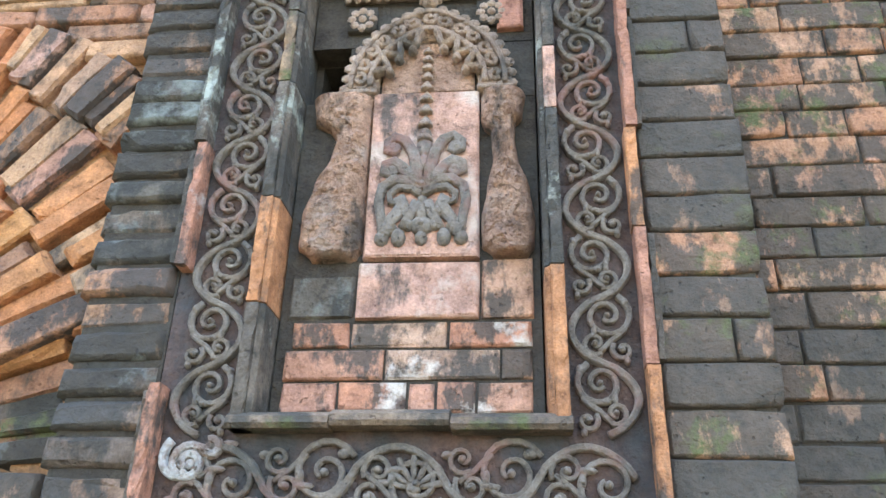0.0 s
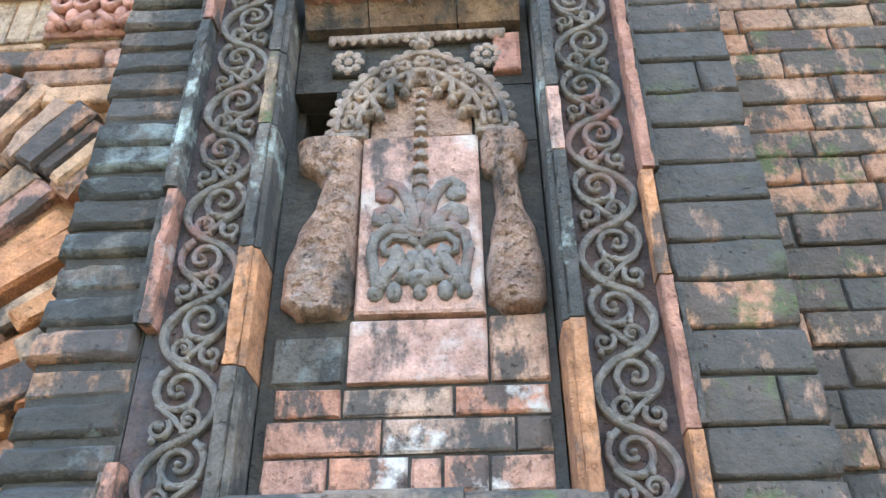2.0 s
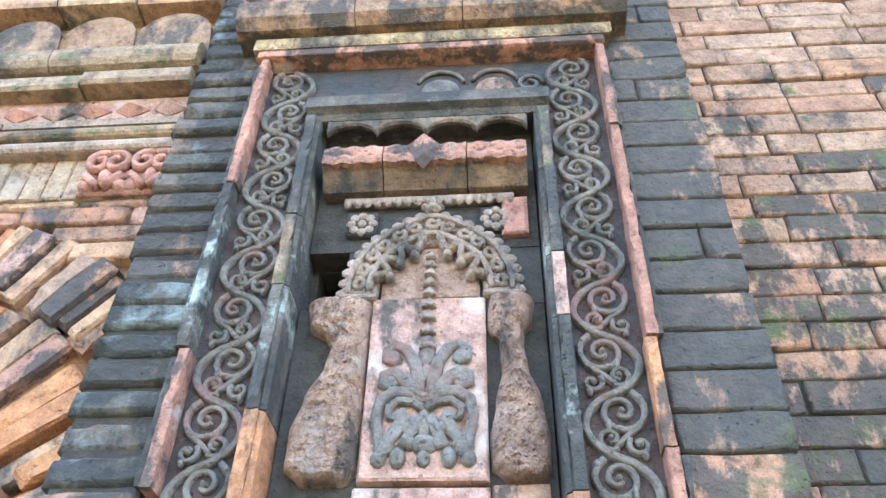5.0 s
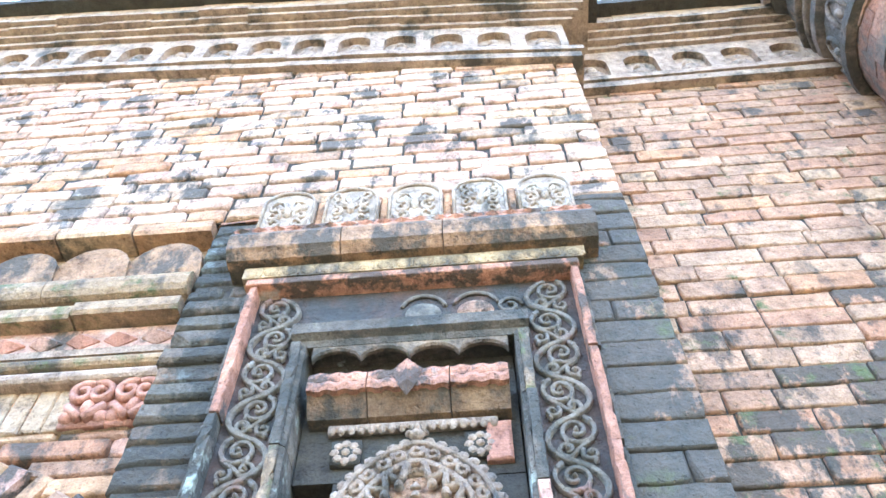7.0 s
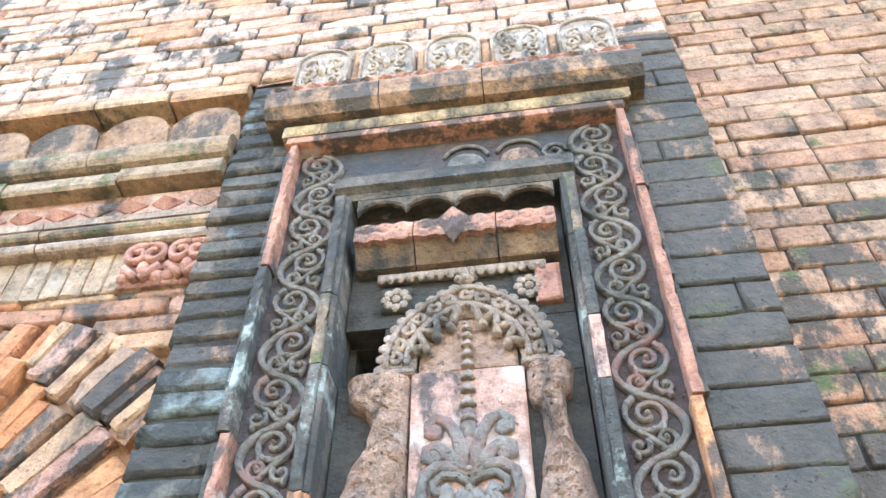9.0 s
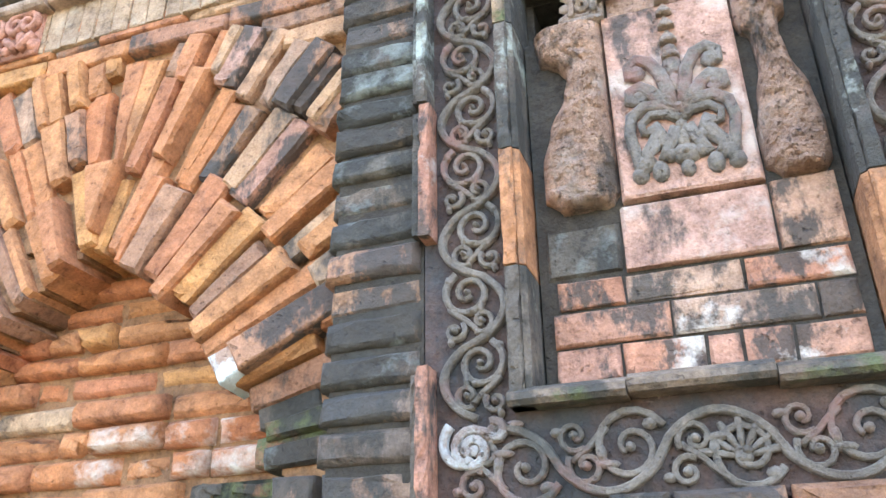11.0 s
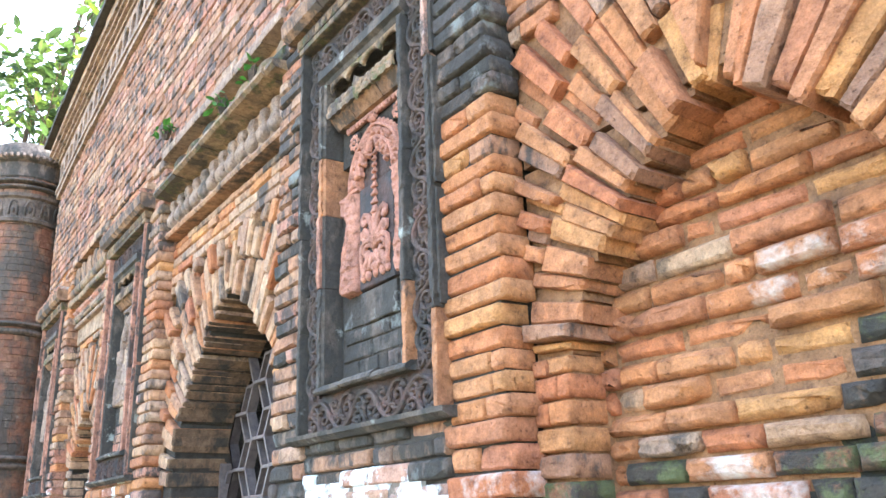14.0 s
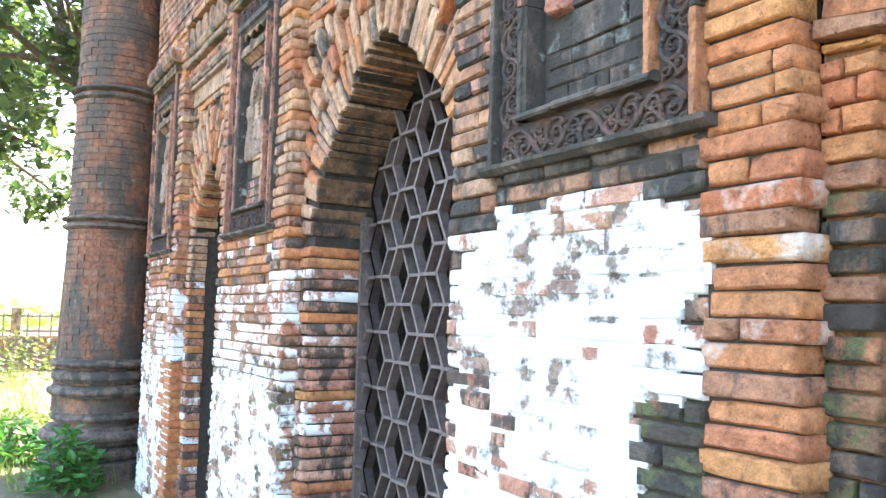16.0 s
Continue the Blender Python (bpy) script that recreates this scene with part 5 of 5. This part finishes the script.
# ---- cornice, following the bent eaves ----
def cornice(name, xs, zline, dy, label):
    c = structure(name, label, "cornice")
    rng = random.Random(name)
    courses_ = (("fillet", 0.0, 0.055, 0.035, "cornice"), ("fillet", 0.06, 0.10, 0.05, "cornice"), ("fillet", 0.44, 0.475, 0.05, "cornice"), ("fillet", 0.478, 0.51, 0.08, "cornice"),
                ("fillet", 0.513, 0.545, 0.11, "cornice"), ("fillet", 0.548, 0.575, 0.14, "cornice"), ("parapet", 0.578, 0.67, 0.13, "plaster"), ("coping", 0.672, 0.735, 0.20, "darkmortar"))
    for nm, a, b2, out, mat in courses_:
        e = Build()
        ends = [xs[0] - out] + list(xs[1:-1]) + [xs[-1] + out]
        for xa, xb in zip(ends[:-1], ends[1:]):
            za, zb = zline(xa), zline(xb)
            y0 = Y_PIER + dy - out + rng.uniform(-0.004, 0.004)
            v = [(xa, y0, za + a), (xb, y0, zb + a), (xb, y0, zb + b2), (xa, y0, za + b2)]
            v += [(p[0], Y_PIER + dy + 0.3, p[2]) for p in v]
            e.add(v, [(0, 1, 2, 3), (7, 6, 5, 4), (0, 4, 5, 1), (3, 2, 6, 7), (0, 3, 7, 4), (1, 5, 6, 2)], mat)
        e.object(nm, c)
    # row of small blind arches
    n = int((xs[-1] - xs[0]) / 0.217)
    w = (xs[-1] - xs[0]) / n
    for k in range(n):
        x = xs[0] + (k + 0.5) * w
        z = zline(x) + 0.10
        r = 0.076
        y0 = Y_PIER + dy - 0.028
        # facing round the arch, jambs and a recessed back
        e = Build()
        e.add(*box(x - w / 2, x - r, y0, Y_PIER + dy + 0.2, z, z + 0.34), "cornice").add(*box(x + r, x + w / 2, y0, Y_PIER + dy + 0.2, z, z + 0.34), "cornice")
        e.add(*box(x - r, x + r, y0, Y_PIER + dy + 0.2, z, z + 0.03), "cornice")
        up = [(x + r, z + 0.20)] + [(x + r * math.cos(radians(a)), z + 0.20 + 0.06 * math.sin(radians(a))) for a in range(20, 161, 20)] + [(x - r, z + 0.20)]
        for (xa, za), (xb, zb) in zip(up[:-1], up[1:]):
            v = [(xa, y0, za), (xb, y0, zb), (xb, y0, z + 0.34), (xa, y0, z + 0.34), (xa, Y_PIER + dy + 0.1, za), (xb, Y_PIER + dy + 0.1, zb)]
            e.add(v, [(0, 3, 2, 1), (0, 1, 5, 4)], "cornice")
        e.add(*box(x - r, x + r, Y_PIER + dy + 0.007, Y_PIER + dy + 0.2, z, z + 0.34), "cornice")
        e.add(*dome(x, Y_PIER + dy + 0.007, z + 0.10, 0.055, 0.03, 0.06, 10, 3), "carved_buff").add(*dome(x, Y_PIER + dy + 0.007, z + 0.18, 0.03, 0.025, 0.035, 8, 3), "carved_buff")
        e.object("blind_arch", c)
    return c


cornice("trim_cornice", [-9.23 + 10.30 * i / 40 for i in range(41)], eaves, 0.0, "bent brick cornice with a row of small blind arches")
cornice("trim_cornice_east", [1.085 + 1.4 * i / 5 for i in range(6)], lambda x: 5.20 + 0.02 * (x - 1.1), 0.19, "set-back stretch of the brick cornice")
cornice("trim_cornice_west", [-10.65 + 1.2 * i / 5 for i in range(6)], lambda x: 5.20, 0.19, "set-back stretch of the brick cornice")

# ---- the hall behind ----
hall = structure("wall_hall", "plain brick walls and roof of the hall behind the front", "wall")
hb = Build()
hb.add(*box(-10.9, 2.75, 7.0, 7.3, GROUND - 0.2, 5.4), "mixed").add(*box(-11.2, -10.9, 1.6, 7.3, GROUND - 0.2, 5.4), "mixed").add(*box(2.75, 3.05, 1.6, 7.3, GROUND - 0.2, 5.4), "mixed")
hb.object("outer_walls", hall)
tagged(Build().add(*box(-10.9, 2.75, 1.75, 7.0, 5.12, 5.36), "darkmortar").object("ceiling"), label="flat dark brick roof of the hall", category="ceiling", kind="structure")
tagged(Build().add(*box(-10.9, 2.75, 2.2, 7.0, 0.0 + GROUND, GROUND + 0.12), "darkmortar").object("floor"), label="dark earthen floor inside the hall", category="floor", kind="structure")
tagged(Build().add(*box(-10.9, 2.75, 4.2, 4.5, GROUND, 5.12), "mixed").object("wall_inner"), label="dim brick wall inside the hall", category="wall", kind="structure")

# ---- iron grille ----
mat, N, L = nodes_of("rusty_iron")
N["Principled BSDF"].inputs["Metallic"].default_value = 0.35
N["Principled BSDF"].inputs["Roughness"].default_value = 0.62
geo = N.new("ShaderNodeNewGeometry")
L.new(ramp_node(N, L, noise_node(N, L, geo.outputs["Position"], 25, 6, 0.65), [(0.35, (0.13, 0.10, 0.095)), (0.6, (0.20, 0.155, 0.14)), (0.75, (0.27, 0.18, 0.14))]), N["Principled BSDF"].inputs["Base Color"])
M["iron"] = mat


def flat_bar(p, q, w, y0, y1):
    p, q = Vector((p[0], 0, p[1])), Vector((q[0], 0, q[1]))
    s = (q - p).normalized().cross(Vector((0, 1, 0))) * w / 2
    v = [tuple(a + d + Vector((0, y, 0))) for y in (y0, y1) for a, d in ((p, s), (p, -s), (q, -s), (q, s))]
    return v, [(0, 1, 2, 3), (7, 6, 5, 4), (0, 4, 5, 1), (1, 5, 6, 2), (2, 6, 7, 3), (3, 7, 4, 0)]


def grille(cx, half, spring, apex, y, pitch, label):
    g = tagged(new("iron_grille"), label=label, category="grille", group="arch grilles")
    g.location = (cx, y, GROUND)
    inside = lambda x, z: abs(x) < half_width(z, spring, apex, half) + 0.05 and z < apex and z > GROUND
    side, rise = pitch, pitch * math.sqrt(3) / 2 * 1.05
    seen = set()
    for lift, row, col in [(d, r, c) for d in (0, 1) for r in range(-1, 14) for c in range(-7, 8)]:
        hx, hz = col * 1.5 * side + lift * side * 0.5, GROUND + (2 * row + (col % 2) + lift) * rise
        pts = [(hx + side * 0.5 * a, hz + rise * b2) for a, b2 in ((-1, 1), (1, 1), (2, 0), (1, -1), (-1, -1), (-2, 0))]
        for p, q in zip(pts, pts[1:] + pts[:1]):
            k = tuple(sorted((tuple(round(c, 3) for c in p), tuple(round(c, 3) for c in q))))
            if k in seen or not (inside(*p) and inside(*q)):
                continue
            seen.add(k)
            v, f = flat_bar((p[0], p[1] - GROUND), (q[0], q[1] - GROUND), 0.017, -0.035 + 0.03 * lift, 0.02 + 0.03 * lift)
            Build().add(v, f, "iron").object("bar", g)
    for x in (-half + 0.03, half - 0.03):
        top = GROUND + 0.1
        while half_width(top, spring, apex, half) > abs(x) + 0.0 and top < apex - 0.03:
            top += 0.02
        v, f = flat_bar((x, 0.0), (x, top - GROUND), 0.03, -0.035, 0.035)
        Build().add(v, f, "iron").object("upright", g)
    return g


grille(cx2, 0.86, 1.70, 2.82, 1.72, 0.175, "rusty iron grille of hexagons in the middle arch")
grille(cx3, 0.535, 1.95, 2.62, 1.70, 0.16, "rusty iron grille of hexagons in the side arch")


# ---- corner turrets ----
def turret(cx, cy, name_label, seed):
    t = tagged(new("corner_turret"), label=name_label, category="turret", group="corner turrets")
    t.location = (cx, cy, GROUND)
    rng = random.Random(seed)

    def radius(z):
        return 0.475 - 0.009 * (z - 0.0)

    b, z, n = Build(), 0.72 - GROUND, 0
    while z < 5.55 - GROUND:
        r = radius(z + GROUND)
        k = 17
        for i in range(k):
            a0, a1 = 2 * math.pi * (i + (0.5 if n % 2 else 0)) / k, 2 * math.pi * (i + 1 + (0.5 if n % 2 else 0)) / k
            g, rr = 0.002 / r, r + rng.uniform(-0.007, 0.005)
            p = [(math.cos(a), math.sin(a)) for a in (a0 + g, (a0 + a1) / 2, a1 - g)]
            v = [(x * rr, y * rr, zz) for zz in (z + 0.003, z + 0.077) for x, y in p] + [(x * (r - 0.03), y * (r - 0.03), zz) for zz in (z + 0.003, z + 0.077) for x, y in p]
            f = [(0, 1, 4, 3), (1, 2, 5, 4), (3, 4, 10, 9), (4, 5, 11, 10), (0, 6, 7, 1), (1, 7, 8, 2), (0, 3, 9, 6), (2, 8, 11, 5)]
            b.add(v, f, "turret")
        z += 0.080
        n += 1
    b.object("brickwork", t, kind="stuff")

    def ring(prof, mat, nm, segs=32):
        v, f, m = [], [], len(prof)
        for i in range(segs):
            a = 2 * math.pi * i / segs
            v += [(r * math.cos(a), r * math.sin(a), zz - GROUND) for zz, r in prof]
        for i in range(segs):
            j = (i + 1) % segs
            f += [(i * m + q, j * m + q, j * m + q + 1, i * m + q + 1) for q in range(m - 1)]
        f.append(tuple(i * m + m - 1 for i in range(segs)))
        return Build().add(v, f, mat).object(nm, t, smooth=False)

    ring([(GROUND, 0.462), (5.6, 0.408)], "turret", "core")

    def bulge(z0, z1, r, out):
        return [(z0, r - 0.02), (z0 + 0.01, r + out * 0.5)] + [((z0 + z1) / 2 - (z1 - z0) * 0.3 * math.cos(radians(a)), r + out * (0.5 + 0.5 * math.sin(radians(a)))) for a in range(0, 181, 30)] + [(z1 - 0.01, r + out * 0.5), (z1, r - 0.02)]

    for z0, z1, out in ((3.66, 3.74, 0.05), (3.75, 3.82, 0.07), (2.20, 2.28, 0.06), (2.29, 2.36, 0.075), (0.68, 0.78, 0.09)):
        ring(bulge(z0, z1, radius(z0), out), "turret_band", "ring_moulding")
    for z0, z1, out in ((0.36, 0.50, 0.10), (0.52, 0.66, 0.06), (0.10, 0.20, 0.05), (-0.14, 0.06, 0.16), (-0.30, -0.16, 0.10)):
        ring(bulge(z0, z1, 0.475, out), "turret_band", "base_moulding")
    ring([(GROUND, 0.62), (-0.32, 0.62), (-0.31, 0.50)], "turret_band", "plinth")
    # carved belt and cap
    belt = ring([(4.98, 0.43), (4.99, 0.47), (5.03, 0.475), (5.05, 0.44), (5.28, 0.44), (5.30, 0.475), (5.34, 0.48), (5.36, 0.43)], "turret_band", "belt")
    for i in range(16):
        a = 2 * math.pi * i / 16
        e = Build().add(*tube([(-0.045, 0, 5.07), (-0.045, 0, 5.18), (-0.03, 0, 5.23), (0, 0, 5.255), (0.03, 0, 5.23), (0.045, 0, 5.18), (0.045, 0, 5.07)], 0.012, 6), "turret_band").add(*dome(0, 0, 5.13, 0.02, 0.02, 0.04, 8, 3), "turret_band")
        m = Matrix.Rotation(a, 4, "Z") @ Matrix.Translation((0, -0.442, -GROUND))
        e.v = [tuple(m @ Vector(p)) for p in e.v]
        e.object("belt_arch", belt, smooth=True)
    for z0, z1, out in ((5.40, 5.46, 0.05), (5.47, 5.53, 0.065)):
        ring(bulge(z0, z1, 0.43, out), "turret_band", "ring_moulding")
    cap = ring([(5.55, 0.42), (5.57, 0.44), (5.74, 0.45), (5.76, 0.50), (5.80, 0.53), (5.82, 0.53), (5.84, 0.46), (5.90, 0.45), (6.0, 0.42), (6.02, 0.30), (6.03, 0.05)], "turret_band", "cap")
    for i in range(48):
        a = 2 * math.pi * i / 48
        e = Build().add(*box(-0.014, 0.014, -0.545, -0.50, 5.775 - GROUND, 5.815 - GROUND), "carved_buff")
        e.v = [tuple(Matrix.Rotation(a, 4, "Z") @ Vector(p)) for p in e.v]
        e.object("dentil", cap)
    return t


west = turret(-10.3, 1.06, "round brick corner turret with ring mouldings and carved cap", 301)
east = copy_thing(west, pose(2.62, 1.15, GROUND))


# ---- plants and distance ----
def leaf_material(name, stops, gloss=0.45, through=0.5):
    mat, N, L = nodes_of(name)
    geo = N.new("ShaderNodeNewGeometry")
    col = ramp_node(N, L, geo.outputs["Random Per Island"], stops)
    N["Principled BSDF"].inputs["Roughness"].default_value = gloss
    L.new(col, N["Principled BSDF"].inputs["Base Color"])
    tr = N.new("ShaderNodeBsdfTranslucent")
    L.new(mix_node(N, L, 1.0, col, (1.25, 1.4, 0.62), "MULTIPLY"), tr.inputs[0])
    mx = N.new("ShaderNodeMixShader")
    mx.inputs[0].default_value = through
    L.new(N["Principled BSDF"].outputs[0], mx.inputs[1])
    L.new(tr.outputs[0], mx.inputs[2])
    L.new(mx.outputs[0], N["Material Output"].inputs[0])
    return mat


M["leaf"] = leaf_material("tree_leaves", [(0.0, (0.026, 0.045, 0.026)), (0.6, (0.042, 0.068, 0.036)), (0.88, (0.075, 0.105, 0.045)), (1.0, (0.20, 0.25, 0.07))])
M["grass"] = leaf_material("grass_blades", [(0.0, (0.10, 0.16, 0.03)), (0.6, (0.20, 0.26, 0.06)), (1.0, (0.34, 0.33, 0.12))], 0.6, 0.4)
M["weed"] = leaf_material("weed_leaves", [(0.0, (0.04, 0.13, 0.03)), (1.0, (0.09, 0.22, 0.05))], 0.45, 0.35)
M["shrubleaf"] = leaf_material("shrub_leaves", [(0.0, (0.05, 0.06, 0.025)), (0.6, (0.09, 0.11, 0.04)), (1.0, (0.20, 0.21, 0.07))], 0.55, 0.4)
M["bark"] = worn("tree_bark", [(0.12, 0.085, 0.06)], (0.5, 0.7), bump=1.0)


def leaf(b, p, size, rng, mat, droop=0.5):
    """One leaf: a folded blade of six faces."""
    yaw, pitch, rollv = rng.uniform(0, 6.283), rng.uniform(-0.9, 0.5) - droop * 0.5, rng.uniform(-0.6, 0.6)
    m = Matrix.Translation(p) @ Matrix.Rotation(yaw, 4, "Z") @ Matrix.Rotation(pitch, 4, "Y") @ Matrix.Rotation(rollv, 4, "X")
    s = size
    pts = [(0, 0, 0), (0.3 * s, 0.24 * s, 0.05 * s), (0.7 * s, 0.22 * s, 0.04 * s), (1.0 * s, 0, -0.06 * s), (0.7 * s, -0.22 * s, 0.04 * s), (0.3 * s, -0.24 * s, 0.05 * s), (0.5 * s, 0, -0.02 * s)]
    b.add([tuple(m @ Vector(q)) for q in pts], [(0, 1, 6), (1, 2, 6), (2, 3, 6), (3, 4, 6), (4, 5, 6), (5, 0, 6)], mat)


def limb(b, p, q, r0, r1, mat="bark", seg=7):
    p, q = Vector(p), Vector(q)
    d = (q - p).normalized()
    s = d.cross(Vector((0, 0, 1)))
    s = s.normalized() if s.length > 1e-3 else Vector((1, 0, 0))
    t = d.cross(s)
    v = [tuple(c + (s * math.cos(2 * math.pi * k / seg) + t * math.sin(2 * math.pi * k / seg)) * r) for c, r in ((p, r0), (q, r1)) for k in range(seg)]
    b.add(v, [(k, (k + 1) % seg, seg + (k + 1) % seg, seg + k) for k in range(seg)], mat)


def tree(x, y, height, spread, count, size, seed, label, low=2.6):
    t = tagged(new("tree"), label=label, category="tree", group="trees beyond the turret")
    t.location = (x, y, GROUND)
    rng = random.Random(seed)
    tr = Build()
    zt = height * 0.5
    limb(tr, (0, 0, -0.1), (0.1, 0.05, zt * 0.5), 0.26, 0.2)
    limb(tr, (0.1, 0.05, zt * 0.5), (0.0, 0.1, zt), 0.2, 0.15)
    crown, tips = Build(), []
    for k in range(16):
        a, up = rng.uniform(0, 6.283), rng.uniform(0.0, 1.0)
        base = Vector((0.05, 0.08, zt * rng.uniform(0.78, 1.0)))
        reach = spread * rng.uniform(0.45, 0.95) * (1 - 0.25 * up)
        tip = Vector((reach * math.cos(a), reach * math.sin(a), low + (height - low) * (0.08 + 0.9 * up)))
        mid = base.lerp(tip, 0.5) + Vector((0, 0, 0.35))
        limb(tr, base, mid, 0.09, 0.055)
        limb(tr, mid, tip, 0.055, 0.02)
        for q in range(9):
            w = mid.lerp(tip, rng.uniform(-0.35, 1.15)) + Vector((rng.gauss(0, 0.75), rng.gauss(0, 0.75), rng.gauss(0, 0.55)))
            limb(tr, mid.lerp(tip, rng.uniform(0.2, 1)), w, 0.018, 0.006, seg=4)
            tips.append(w)
    tr.object("trunk", t)
    per = count // len(tips)
    for w in tips:
        for q in range(per):
            p = w + Vector((rng.gauss(0, 0.27), rng.gauss(0, 0.27), rng.gauss(0, 0.24)))
            leaf(crown, p, size * rng.uniform(0.6, 1.25), rng, "leaf")
    crown.object("crown", t)
    return t


tree(-15.8, 1.3, 12.5, 4.4, 10500, 0.23, 401, "broad-leaved green tree with a loose sunlit crown", 1.9)
tree(-20.5, -2.0, 14.0, 5.5, 10500, 0.25, 402, "tall broad-leaved tree with hanging leafy branches", 3.2)

# boundary wall with a railing
fence = tagged(new("boundary_wall"), label="low brown wall with an iron railing on top", category="wall")
fence.location = (-26.0, 0, GROUND)
Build().add(*box(-0.15, 0.15, -9, 6, -0.1, 0.9), "turret").object("wall_body", fence)
Build().add(*box(-0.18, 0.18, -9, 6, 0.9, 0.98), "hood").object("coping", fence)
for k in range(50):
    y = -8.9 + 0.3 * k
    Build().add(*box(-0.02, 0.02, y, y + 0.045, 0.98, 1.62), "iron").object("railing_bar", fence)
for z in (1.08, 1.5):
    Build().add(*box(-0.015, 0.015, -9, 6, z, z + 0.06), "iron").object("rail", fence)
Build().add(*box(-0.1, 0.1, 0.9, 1.15, 0.98, 1.75), "hood").object("post", fence)


def bush(x, y, r, h, count, size, seed, mat, name, label, z=GROUND):
    b, rng = Build(), random.Random(seed)
    for k in range(count):
        a, rr, hh = rng.uniform(0, 6.283), r * math.sqrt(rng.random()), rng.random()
        leaf(b, Vector((x + rr * math.cos(a), y + rr * math.sin(a) * 0.8, z + h * hh * (1 - 0.6 * (rr / r) ** 2) + 0.02)), size * rng.uniform(0.5, 1.2), rng, mat, 0.1)
    for k in range(14):
        a, rr = rng.uniform(0, 6.283), r * rng.random() * 0.6
        limb(b, (x + 0.3 * rr * math.cos(a), y + 0.3 * rr * math.sin(a), z), (x + rr * math.cos(a), y + rr * math.sin(a), z + h * 0.8), 0.008, 0.003, "bark", 4)
    return tagged(b.object(name), label=label, category="plant")


bush(-9.35, 0.62, 0.42, 0.62, 420, 0.13, 411, "weed", "weed_plant", "green broad-leaved weed at the foot of the turret")
bush(-11.4, 0.25, 0.5, 0.5, 350, 0.16, 412, "weed", "weed_plant", "low green weeds beside the turret base")
bush(-14.0, 0.2, 1.5, 0.22, 600, 0.12, 413, "grass", "shrub", "sunlit yellow-green shrub beyond the turret")
bush(-17.5, -1.6, 1.8, 0.9, 800, 0.13, 414, "shrubleaf", "shrub", "thin dark green shrub before the boundary wall")
bush(-23.0, 0.4, 2.2, 1.3, 900, 0.16, 415, "shrubleaf", "shrub", "pale green shrub along the boundary wall")
b, rng = Build(), random.Random(420)
for k in range(5000):
    x, y = rng.uniform(-26, -9.5), rng.uniform(-5, 1.2)
    s = rng.uniform(0.10, 0.28)
    a = rng.uniform(0, 6.283)
    dx, dy = 0.012 * math.cos(a), 0.012 * math.sin(a)
    lx, ly = rng.uniform(-0.5, 0.5) * s, rng.uniform(-0.5, 0.5) * s
    b.add([(x - dx, y - dy, GROUND), (x + dx, y + dy, GROUND), (x + lx, y + ly, GROUND + s)], [(0, 1, 2)], "grass")
tagged(b.object("grass", kind="stuff"), label="rough sunlit grass", category="grass")
# small ferns rooted in the hood
for x, y, z, s in ((-3.45, 1.24, 3.74, 421), (-3.85, 1.24, 3.74, 422), (-4.9, 1.22, 4.02, 423)):
    bush(x, y, 0.09, 0.12, 24, 0.06, s, "weed", "fern", "small fern rooted in the mossy ledge", z)
# far line of trees, hazy
b, rng = Build(), random.Random(430)
for k in range(2600):
    x, y = rng.uniform(-75, -60), rng.uniform(-35, 25)
    leaf(b, Vector((x, y, GROUND + abs(rng.gauss(0, 0.7)) + 0.1)), rng.uniform(0.5, 1.0), rng, "grass", 0.3)
tagged(b.object("backdrop_woods", kind="stuff"), label="far hazy line of trees", category="woods")
bush(2.15, 1.42, 0.12, 0.22, 40, 0.08, 424, "weed", "fern", "small plant growing on the parapet", 5.90)
